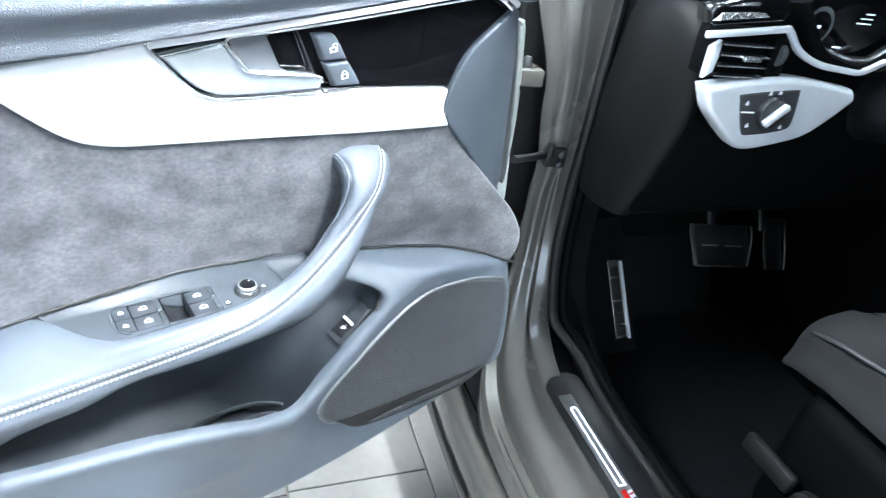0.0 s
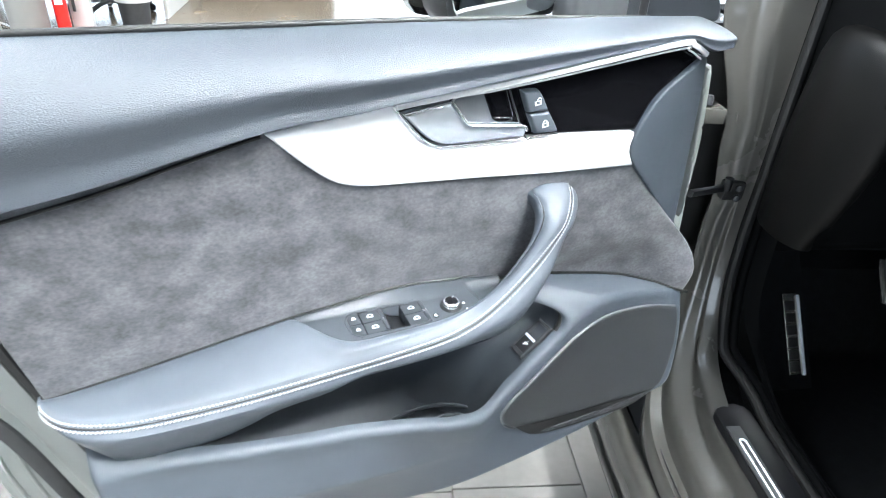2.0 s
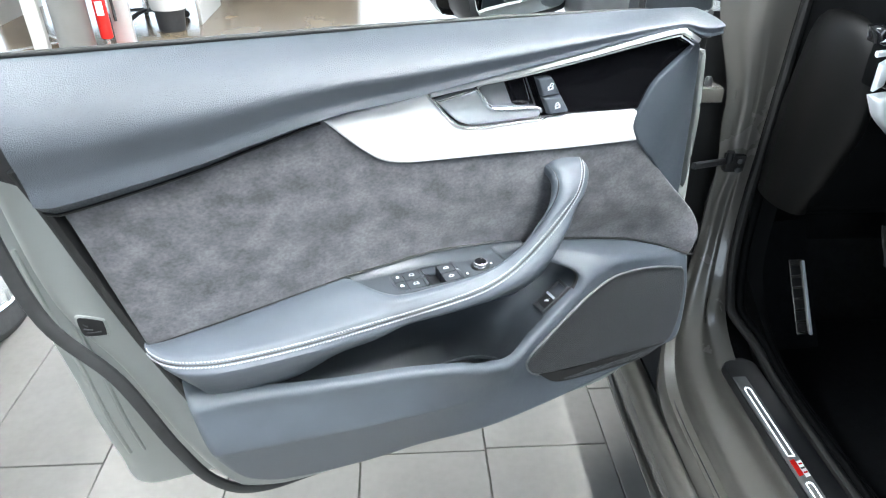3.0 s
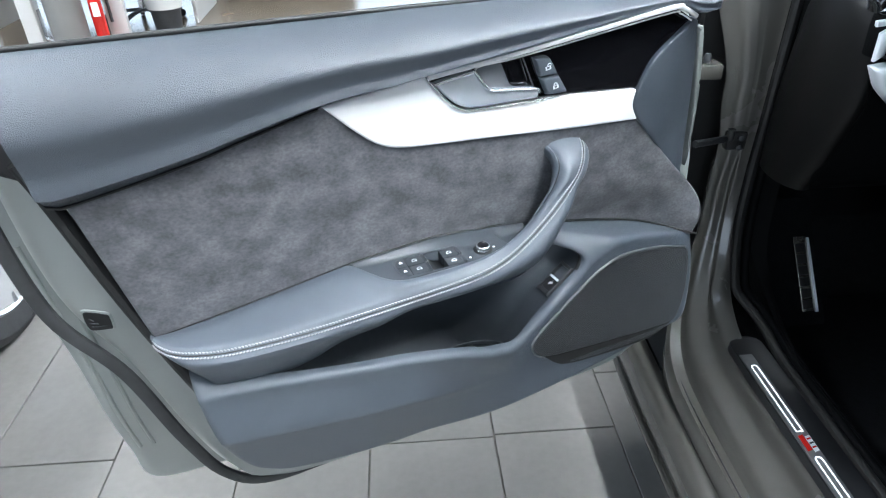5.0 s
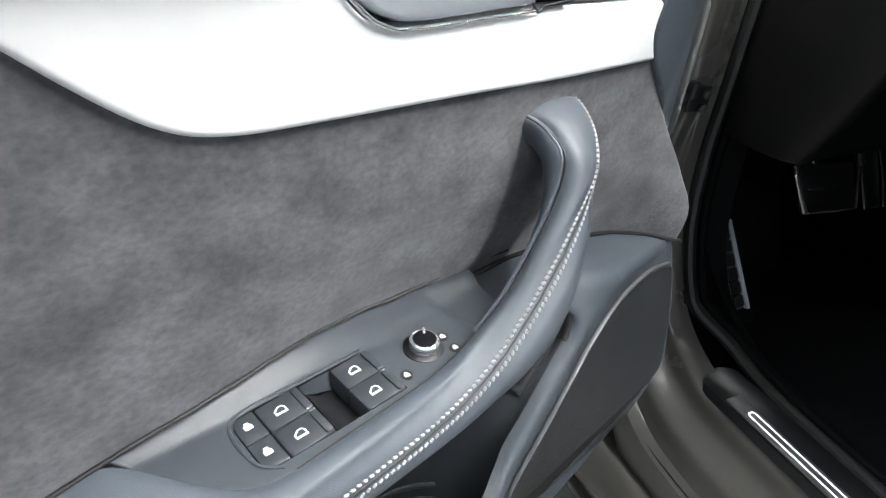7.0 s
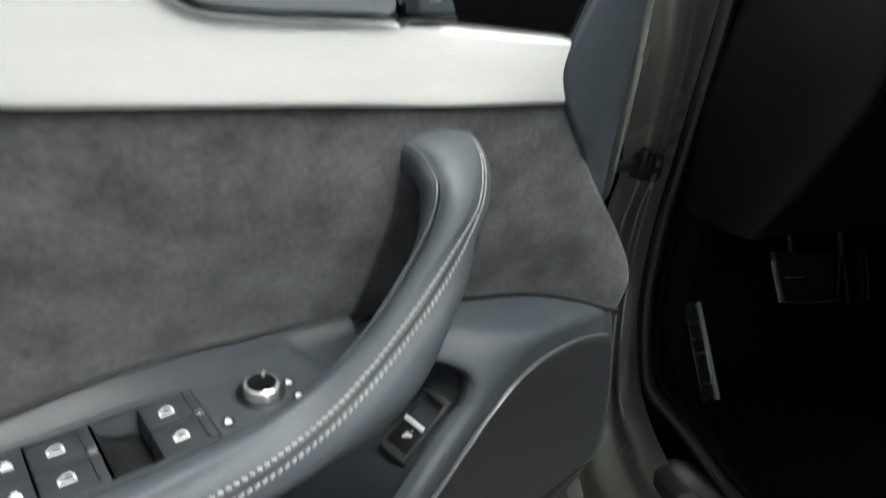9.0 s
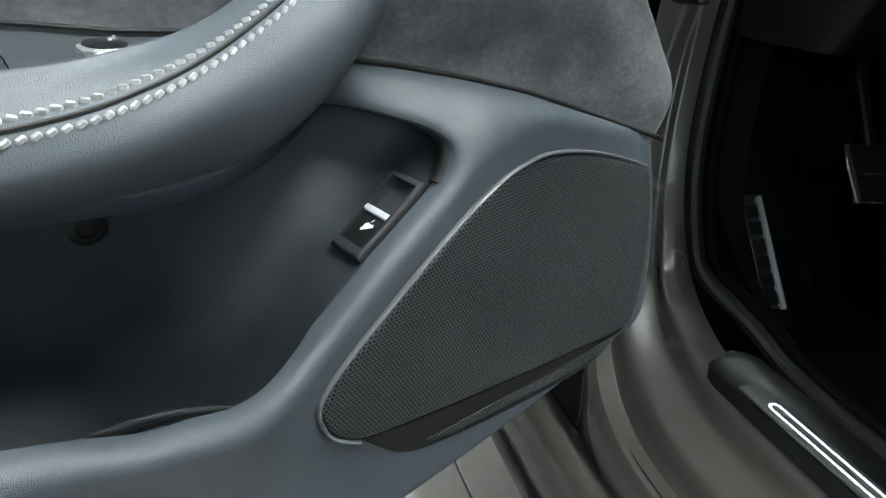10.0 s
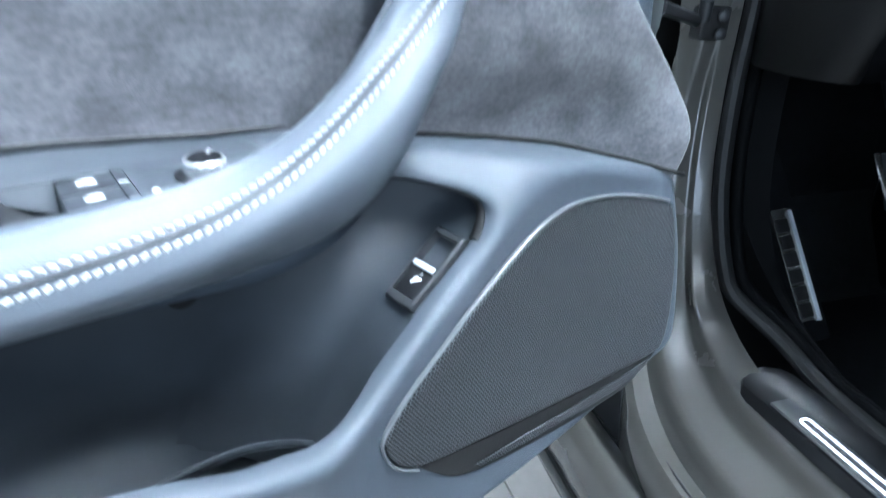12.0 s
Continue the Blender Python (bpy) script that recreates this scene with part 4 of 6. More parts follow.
    # mirror knob: a dark foot, a knurled bright collar, a waist and a black cap
    KNOB = pose(0.0595, -0.0272, PLATE_Z - 0.0014, 3, 0, 0) @ Matrix.Diagonal((0.80, 0.80, 0.80, 1))
    kn = lathe("mirror_knob", [(0.0118, 0), (0.0118, 0.0022), (0.0110, 0.0030), (0.0102, 0.0036), (0.0104, 0.0046), (0.0124, 0.0062), (0.0128, 0.0080), (0.0122, 0.0098), (0.0104, 0.0109), (0.0096, 0.0105), (0, 0.0105)], CHROME, plat, "knurled chrome mirror knob with a black top", turn=KNOB, sides=40)
    lathe("knob_base", [(0.0172, 0), (0.0172, 0.0012), (0.0150, 0.0020), (0.0, 0.0020)], SATIN_BLACK, kn, turn=KNOB)
    lathe("knob_cap", [(0.0098, 0), (0.0098, 0.0008), (0.0, 0.0016)], GLOSS_BLACK, kn, turn=KNOB @ Matrix.Translation((0, 0, 0.0106)))
    box("knob_pointer", (-0.0011, 0.005, 0.0109), (0.0011, 0.0118, 0.0125), CHROME, kn, bevel=0.0003, turn=KNOB @ pose(0, 0, 0, 0, 0, -35))
    verts, faces = [], []
    for k in range(44):
        m = KNOB @ Matrix.Rotation(2 * math.pi * k / 44, 4, "Z")
        b = len(verts)
        for p in ((0.0116, -0.0005, 0.0012), (0.0116, 0.0005, 0.0012), (0.0125, 0, 0.0012), (0.0116, -0.0005, 0.0064), (0.0116, 0.0005, 0.0064), (0.0125, 0, 0.0064)):
            verts.append(m @ Vector(p))
        faces += [(b, b + 2, b + 5, b + 3), (b + 2, b + 1, b + 4, b + 5), (b, b + 1, b + 2), (b + 3, b + 5, b + 4)]
    tagged(put("knurling", mesh_of("knurling", verts, faces, CHROME, False), kn), kind="stuff")
    for x, y in ((0.0345, -0.0395), (0.0770, -0.0270), (0.0765, -0.0400)):
        z = plate_height(x, y) + 0.0004
        lathe("mark_dimple", [(0.0042, 0.0), (0.0040, 0.0004), (0.0, 0.0004)], SATIN_BLACK, plat, turn=pose(x, y, z), sides=16)
        lock_flat(plat, pose(x, y, z + 0.0006, 0, 0, -10), 0.0019)


def window_mark(parent, m):
    """A printed car window: a filled outline with a slanting front, and a small open pane."""
    bm = bmesh.new()
    s = 0.0039
    outer = [(-s, -0.75 * s), (s, -0.75 * s), (s, 0.35 * s), (0.6 * s, 0.8 * s), (-0.1 * s, 0.8 * s), (-s, 0.1 * s)]
    inner = [(-0.70 * s, -0.35 * s), (0.72 * s, -0.35 * s), (0.72 * s, 0.25 * s), (0.45 * s, 0.55 * s), (0.0, 0.55 * s), (-0.70 * s, 0.0)]
    o = [bm.verts.new((x, y, 0)) for x, y in outer]
    i = [bm.verts.new((x, y, 0)) for x, y in inner]
    for k in range(6):
        bm.faces.new((o[k], o[(k + 1) % 6], i[(k + 1) % 6], i[k]))
    part("window_mark", bm, WHITE_MARK, parent, smooth=False, turn=m)


def lock_flat(parent, m, s=0.0025):
    bm = bmesh.new()
    o = [bm.verts.new((s * x, s * y, 0)) for x, y in ((-1, -1), (1, -1), (1, 0.3), (0.6, 0.4), (0.5, 1.1), (-0.5, 1.1), (-0.6, 0.4), (-1, 0.3))]
    bm.faces.new(o)
    part("symbol", bm, WHITE_MARK, parent, smooth=False, turn=m)


switch_panel()


def boot_mark(parent, m, s=0.0036):
    """A printed car with its boot lid up."""
    bm = bmesh.new()
    for pts in (((-1.2, -0.5), (1.2, -0.5), (1.2, 0.1), (0.7, 0.2), (0.3, 0.7), (-0.5, 0.7), (-0.8, 0.15), (-1.2, 0.05)), ((0.55, 0.75), (1.25, 1.15), (1.35, 0.95), (0.8, 0.6))):
        bm.faces.new([bm.verts.new((s * x, s * y, 0)) for x, y in pts])
    part("boot_mark", bm, WHITE_MARK, parent, smooth=False, turn=m)


def boot_switch():
    """The boot release on the slanting end wall of the pocket: a frame with a rocker and a finger hole."""
    u = Vector((0.034, 0.003, 0.0275)).normalized()
    v = Vector((0.001, -0.0235, 0.0))
    v = (v - u * v.dot(u)).normalized()
    w = u.cross(v)
    if w.z < 0:
        w = -w
    m = Matrix(((u.x, v.x, w.x, 0.1893), (u.y, v.y, w.y, -0.0245), (u.z, v.z, w.z, 0.6540), (0, 0, 0, 1)))
    out = curve([(-0.0290, -0.0115), (-0.024, -0.0138), (0.0260, -0.0138), (0.0290, -0.0115), (0.0290, 0.0115), (0.0260, 0.0138), (-0.024, 0.0138), (-0.0290, 0.0115)], 4, True)
    hole = [(-0.0225, -0.0108), (0.0245, -0.0108), (0.0245, 0.0108), (-0.0225, 0.0108)]
    fr = patch("boot_switch", out, lambda a, b, l: m @ Vector((a, b, l)), DARK_GREY, door, "dark grey framed boot release switch", round_r=0.0022, rise=0.0028, depth=0.004, step=0.004, corner_step=0.003, holes=[hole])
    box("switch_well", (-0.0230, -0.012, -0.006), (0.0250, 0.012, -0.004), RUBBER, fr, bevel=0, turn=m)
    box("rocker", (-0.0220, -0.0105, -0.005), (0.000, 0.0105, 0.0012), SATIN_BLACK, fr, bevel=0.0008, turn=m)
    box("rocker_lip", (-0.002, -0.0106, -0.002), (0.0022, 0.0106, 0.0034), TRIM_WHITE, fr, "satin silver lip", bevel=0.001, turn=m)
    boot_mark(fr, m @ Matrix.Translation((-0.010, 0.001, 0.0016)) @ pose(0, 0, 0, 0, 0, 55) @ Matrix.Diagonal((1, -1, 1, 1)))


boot_switch()


# ---- the painted door shell behind the card ----
def door_shell():
    out = curve([(-0.515, 0.955), (-0.515, 0.955), (-0.520, 0.885), (-0.500, 0.738), (-0.443, 0.620), (-0.398, 0.465), (-0.355, 0.368), (-0.29, 0.318), (-0.15, 0.305), (0.3, 0.323), (0.42, 0.345), (0.462, 0.40), (0.475, 0.50),
                 (0.492, 0.62), (0.496, 0.75), (0.465, 0.92), (0.452, 0.965), (0.452, 0.965)], 6, True)
    shell = patch("inner_shell", out, lambda x, z, l: (x, 0.060 - l + 0.55 * max(0.0, -0.425 - x + 0.28 * max(0.0, 0.70 - z)), z), LIT_SHELL_PAINT, door, "inner door panel in car paint lightened for the daylight", round_r=0.014, rise=0.012, depth=0.06, step=0.02, corner_step=0.012)
    seal = [(-0.519, 0.052, 0.955), (-0.524, 0.052, 0.885), (-0.505, 0.052, 0.738), (-0.448, 0.052, 0.620), (-0.403, 0.052, 0.465), (-0.360, 0.052, 0.364), (-0.292, 0.056, 0.313), (-0.15, 0.072, 0.300), (0.1, 0.080, 0.306), (0.3, 0.080, 0.317), (0.42, 0.078, 0.339), (0.468, 0.078, 0.40)]
    strip("edge_seal", curve(seal, 8), 0.010, 0.006, SEAL_GREY, door, "black rubber seal round the door", up=(0, -1, 0))
    gap = [(-0.468, 0.028, 0.955), (-0.452, 0.026, 0.905), (-0.425, 0.026, 0.80), (-0.395, 0.022, 0.70), (-0.352, 0.012, 0.58), (-0.325, 0.006, 0.505), (-0.298, 0.002, 0.462)]
    strip("card_edge", curve(gap, 8), 0.010, 0.012, RUBBER, door, "dark edge of the lining", up=(0, -1, 0))
    top = curve([(-0.53, 1.062), (-0.53, 1.062), (-0.47, 1.062), (-0.47, 1.062), (-0.448, 0.91), (-0.448, 0.91), (-0.505, 0.945), (-0.53, 0.955), (-0.53, 0.955)], 4, True)
    patch("rear_corner_trim", top, on_door(0.045), SATIN_BLACK, door, "black trim under the window's rear corner", round_r=0.004, rise=0.005, depth=0.02, step=0.02)
    skin = curve([(-0.555, 1.035), (-0.555, 1.035), (-0.552, 0.85), (-0.540, 0.69), (-0.526, 0.575), (-0.517, 0.46), (-0.512, 0.34), (-0.500, 0.25), (-0.40, 0.232), (-0.1, 0.235), (0.42, 0.26), (0.50, 0.32), (0.53, 0.60), (0.52, 0.95), (0.50, 1.03), (0.50, 1.03)], 5, True)
    patch("outer_skin", skin, lambda x, z, l: (x, 0.150 + l * 0 - l + 0.05 * smooth01(0.5, 0.25, z), z), LIT_SHELL_PAINT, door, "inner side of the outer door skin, lightened for the daylight", round_r=0.02, rise=0.010, depth=0.015, step=0.03, corner_step=0.015)
    # fold lines of the outer skin's rear flange
    for dx, w in ((0.012, 0.0035), (0.034, 0.003)):
        strip("flange_fold", [(x + dx, 0.1405 + 0.05 * smooth01(0.5, 0.25, z), z) for x, z in resample(curve([(-0.545, 0.80), (-0.533, 0.69), (-0.519, 0.575), (-0.510, 0.46), (-0.505, 0.36)], 6), 0.02)], w, 0.004, LIT_SHELL_PAINT, door, "pressed fold of the door's rear flange")

    # latch opening: a raised surround, a dark well and the claw
    def on_shell(lift):
        return lambda x, z, l: (x, 0.047 + 0.55 * max(0.0, -0.425 - x + 0.28 * max(0.0, 0.70 - z)) - lift - l, z)
    hole = curve([(-0.4755, 0.7145), (-0.471, 0.7225), (-0.4460, 0.7215), (-0.4425, 0.7180), (-0.4425, 0.7005), (-0.446, 0.6970), (-0.4680, 0.6910), (-0.4740, 0.6950)], 4, True)
    c = np.array((-0.459, 0.707))
    rim_line = [tuple(c + (np.array(q) - c) * 1.16) for q in hole]
    patch("latch_surround", rim_line, on_shell(0.0), LIT_SHELL_PAINT, door, "raised surround of the latch in the lightened paint", round_r=0.003, rise=0.0018, depth=0.004, step=0.006, corner_step=0.003)
    la = patch("latch", hole, on_shell(0.0022), RUBBER, door, "black latch opening", round_r=0.0008, rise=0.0008, depth=0.002, step=0.006, corner_step=0.003)
    place = on_shell(0.0030)
    for (x0, z0), (x1, z1) in (((-0.470, 0.7045), (-0.459, 0.7050)), ((-0.4690, 0.7120), (-0.4635, 0.7090)), ((-0.468, 0.6985), (-0.448, 0.7035))):
        strip("latch_claw", [place(x0, z0, 0), place((x0 + x1) / 2, (z0 + z1) / 2, 0.001), place(x1, z1, 0)], 0.0010, 0.0010, DARK_GREY, la, sides=6)
    # pale front flange at the hinge side
    fl = curve([(0.428, 1.005), (0.428, 1.005), (0.438, 1.005), (0.438, 1.005), (0.455, 0.90), (0.460, 0.80), (0.459, 0.775), (0.459, 0.775), (0.448, 0.88)], 5, True)
    patch("front_flange", fl, on_door(0.030), WALL, door, "pale grey front flange of the door", round_r=0.002, rise=0.004, depth=0.05, step=0.01).data.materials[0] = FLANGE


SEAL_GREY = material("dark_grey_rubber", (0.035, 0.036, 0.037), 0.6, vary=0.2, vary_scale=40, bump=0.15, bump_scale=500)
FLANGE = material("pale_sealant_paint", (0.17, 0.18, 0.172), 0.5, vary=0.08, vary_scale=30)
door_shell()


def mirror():
    """The outside mirror beyond the window line, and the sail that carries it."""
    # sail and window guide
    sail = curve([(0.345, 1.052), (0.345, 1.052), (0.348, 1.13), (0.40, 1.16), (0.452, 1.10), (0.478, 1.050), (0.478, 1.050)], 5, True)
    patch("mirror_sail", sail, on_door(0.075), DARK_PLASTIC, door, "black plastic mirror base", round_r=0.004, rise=0.006, depth=0.03, step=0.015)
    strip("window_guide", curve([(0.338, 0.066, 1.045), (0.338, 0.07, 1.18)], 4), 0.005, 0.006, RUBBER, door, up=(0, -1, 0))
    c = Vector((0.228, 0.215, 1.108))
    out = curve([(-0.11, 0.03), (-0.105, -0.06), (-0.07, -0.088), (0.08, -0.080), (0.10, -0.06), (0.105, 0.05), (0.08, 0.078), (-0.06, 0.085)], 6, True)
    m = Matrix.Translation(c) @ pose(0, 0, 0, 0, 0, 14)
    hs = patch("mirror_housing", out, lambda a, b, l: m @ Vector((a, 0.09 - l * 1.0 if l > 0 else 0.09 - l, b)), PAINT, door, "grey mirror housing", round_r=0.03, rise=-0.05, depth=0.0, step=0.02)
    rings = []
    o = resample(out, 0.02, True)
    for f, y in ((1.0, 0.0), (1.02, 0.02), (0.97, 0.06), (0.8, 0.09), (0.45, 0.11)):
        rings.append([m @ Vector((a * f, y, b * f)) for a, b in o])
    loft("mirror_shell", rings, SATIN_BLACK, hs)
    box("mirror_arm", (0.318, 0.18, 1.020), (0.44, 0.25, 1.105), RIM_GREY, hs, "silver mirror arm", bevel=0.012, segments=3)
    inn = [(a * 0.93, b * 0.91) for a, b in o]
    patch("mirror_glass", inn, lambda a, b, l: m @ Vector((a, -0.002 - l, b)), MIRROR, hs, "mirror glass", round_r=0.002, rise=0.002, depth=0.002, step=0.04, corner_step=0.01)


mirror()


# ---- the car that the door belongs to, built in its own axes: x right, y ahead, z up ----
car = thing("car", "grey car with black interior, seen through the open front doorway", "car")


def in_car(p):
    return CAR @ Vector(p)


OPENING = curve([(0.030, 0.262, 1.20), (0.028, 0.258, 1.05), (0.024, 0.250, 0.92), (0.022, 0.245, 0.80), (0.018, 0.238, 0.69), (0.010, 0.212, 0.585), (0.004, 0.158, 0.495), (0.001, 0.085, 0.448), (0.0, 0.0, 0.432),
                 (0.0, -0.20, 0.430), (0.0, -0.70, 0.430), (0.0, -1.35, 0.432)], 10)
PILLAR_SEC = [(0, 0, 0), (-0.006, 0.001, 0), (-0.022, 0.003, 0), (-0.026, 0.0055, 0), (-0.030, 0.012, 0), (-0.036, 0.0145, 0), (-0.052, 0.017, 0), (-0.060, 0.023, 0), (-0.065, 0.034, 0), (-0.067, 0.044, 0), (-0.066, 0.056, 0)]
SILL_SEC = [(0, 0, 0), (-0.010, 0, -0.002), (-0.026, 0, -0.008), (-0.034, 0, -0.014), (-0.041, 0, -0.026), (-0.050, 0, -0.034), (-0.078, 0, -0.046), (-0.086, 0, -0.056), (-0.094, 0, -0.076), (-0.124, 0, -0.090), (-0.112, 0, -0.22)]


def body_side():
    L = resample(OPENING, 0.015)
    rings = []
    for r, f, z in L:
        w = smooth01(0.62, 0.44, z) if f > -0.02 else 1.0
        k = 0.70 + 0.22 * smooth01(0.72, 0.86, z) + 0.63 * smooth01(0.86, 1.06, z)
        sec = []
        for a, b in zip(PILLAR_SEC, SILL_SEC):
            flat = smooth01(0.70, 0.78, z) * (1 - w)                 # above the door stay the pillar is one smooth face
            a = (a[0], a[1] * (1 - flat) + flat * (0.18 * -a[0] + 0.030 * smooth01(-0.048, -0.066, a[0])), a[2])
            o = [k * a[i] * (1 - w) + b[i] * w for i in range(3)]
            # a slow swell, as in pressed steel
            sw = 0.004 * math.sin(9 * z + 3) * (1 - w) * (1 if a[0] < -0.02 else 0)
            # the shoulder where the pillar runs out into the sill
            sh = 0.010 * math.exp(-((z - 0.505) / 0.022) ** 2) * (1 if -0.030 < a[0] < -0.003 else 0) * (1 if f > 0.05 else 0)
            sec.append(in_car((r + o[0] - sh, f + o[1] + sw - sh, z + o[2])))
        sec = [Vector(p) for p in curve(sec, 3)]
        rings.append(sec)
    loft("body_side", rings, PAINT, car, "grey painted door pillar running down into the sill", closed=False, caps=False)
    # pressed step in the pillar
    strip("pillar_fold", [in_car(p) for p in curve([(0.012, 0.264, 0.956), (-0.008, 0.266, 0.946), (-0.027, 0.270, 0.907), (-0.026, 0.270, 0.881), (-0.012, 0.266, 0.862), (0.006, 0.262, 0.857)], 8)], 0.0055, 0.004, PAINT, car, "pressed fold in the pillar", up=(-0.3, -1, 0))
    strip("sill_seam", [in_car(p) for p in curve([(-0.105, 0.10, 0.372), (-0.1085, 0.0, 0.3565), (-0.109, -0.4, 0.354), (-0.109, -1.3, 0.354)], 10)], 0.0016, 0.0012, RUBBER, car, up=(-0.4, 0, 1))
    # body below the fender line and the skirt
    strip("side_skirt", [in_car(p) for p in curve([(-0.118, 0.34, 0.262), (-0.121, 0.2, 0.262), (-0.123, 0.0, 0.262), (-0.123, -1.3, 0.262)], 8)], 0.030, 0.055, PAINT, car, "grey painted side skirt", up=(0, 0, 1), sides=14, power=2.6)
    strip("skirt_edge", [in_car(p) for p in curve([(-0.142, 0.34, 0.220), (-0.150, 0.0, 0.215), (-0.150, -1.3, 0.215)], 8)], 0.010, 0.012, PAINT, car, up=(0, 0, 1))
    # front wing: a curved sheet ahead of the door gap
    rings = []
    for f in np.linspace(0.345, 1.45, 16):
        sec = []
        top = 1.02 - 0.16 * smooth01(0.35, 1.45, f)
        for k in range(15):
            s = k / 14
            z = 0.24 + (top - 0.24) * s
            r = -0.10 - 0.035 * math.sin(math.pi * s) - 0.02 * (1 - s) + 0.16 * max(0, s - 0.86) / 0.14 * 0.5
            sec.append(in_car((r + 0.02 * smooth01(0.9, 1.5, f), f, z)))
        rings.append(sec)
    loft("front_wing", rings, PAINT, car, "grey painted front wing", closed=False, caps=False)
    # black sheets stand in for the shade in the hinge gap
    box("hinge_gap_shade", (-0.075, 0.335, 0.30), (0.03, 0.355, 1.02), RUBBER, car, "black sheet for the shade behind the door hinge", bevel=0, turn=CAR)
    box("gap_shade_back", (-0.13, 0.352, 0.25), (-0.07, 0.362, 1.0), RUBBER, car, bevel=0, turn=CAR)
    # bonnet, roof, far side and tail close the body; the unseen roof shades the cabin
    box("bonnet", (-0.02, 0.45, 0.90), (1.62, 1.5, 0.96), PAINT, car, "grey bonnet", bevel=0.02, turn=CAR)
    box("roof", (0.10, -1.5, 1.40), (1.50, -0.15, 1.44), PAINT, car, "grey car roof, unseen, keeps the cabin shaded", bevel=0.015, turn=CAR)
    box("far_side", (1.58, -1.6, 0.22), (1.66, 1.45, 0.98), PAINT, car, bevel=0.015, turn=CAR)
    box("tail", (-0.10, -1.75, 0.22), (1.66, -1.55, 1.44), PAINT, car, bevel=0.02, turn=CAR)
    # rear door and centre pillar are unseen, added to block light into the cabin
    box("rear_door", (-0.11, -1.60, 0.30), (-0.03, -1.06, 0.99), PAINT, car, "grey rear door, unseen, added to block light", bevel=0.015, turn=CAR, segments=3)
    box("centre_pillar", (-0.03, -1.20, 0.30), (0.05, -1.02, 1.40), SATIN_BLACK, car, "black centre pillar, unseen, added to block light", bevel=0.015, turn=CAR, segments=3)
    box("underbody", (-0.06, -1.6, 0.16), (1.66, 1.5, 0.21), RUBBER, car, bevel=0, turn=CAR)
    box("far_window_frame", (1.52, -1.55, 0.96), (1.58, 0.1, 1.42), SATIN_BLACK, car, bevel=0.01, turn=CAR)
    strip("windscreen_pillar", [in_car(p) for p in curve([(0.0, 0.40, 1.00), (0.03, 0.26, 1.14), (0.075, 0.02, 1.30), (0.12, -0.25, 1.41), (0.13, -0.8, 1.43), (0.13, -1.5, 1.42)], 8)], 0.035, 0.03, PAINT, car, "grey windscreen pillar", up=(0, -0.5, 1), sides=12)


body_side()


def seals():
    L = resample(OPENING, 0.012)
    strip("door_seal", [in_car((r + 0.008 + 0.040 * smooth01(0.50, 0.44, z), f - 0.006 * smooth01(0.45, 0.6, z), z + 0.008 * smooth01(0.6, 0.45, z))) for r, f, z in L], 0.009, 0.010, RUBBER, car, "black rubber door seal", up=(-1, -0.6, 0.3))
    strip("seal_lip", [in_car((r + 0.026 + 0.038 * smooth01(0.50, 0.44, z), f - 0.010 * smooth01(0.45, 0.6, z), z + 0.012 * smooth01(0.6, 0.45, z))) for r, f, z in L], 0.008, 0.008, CABIN, car, "inner lip of the door seal", up=(-1, -0.6, 0.3))
    # dark lining between the seal and the cabin: it leans inwards
    rings = []
    for r, f, z in L:
        w = smooth01(0.60, 0.45, z) if f > -0.02 else 1.0
        a = [(0.032, -0.010, 0), (0.045, -0.022, 0), (0.055, -0.03, 0), (0.065, 0.0, 0), (0.075, 0.10, 0), (0.085, 0.28, 0)]
        b = [(0.068, 0, 0.012), (0.076, 0, 0.014), (0.086, 0, 0.006), (0.096, 0, -0.04), (0.105, 0, -0.12), (0.13, 0, -0.19)]
        rings.append([in_car((r + p[0] * (1 - w) + q[0] * w, f + p[1] * (1 - w) + q[1] * w, z + p[2] * (1 - w) + q[2] * w)) for p, q in zip(a, b)])
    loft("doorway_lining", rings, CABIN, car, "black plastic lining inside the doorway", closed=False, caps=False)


seals()


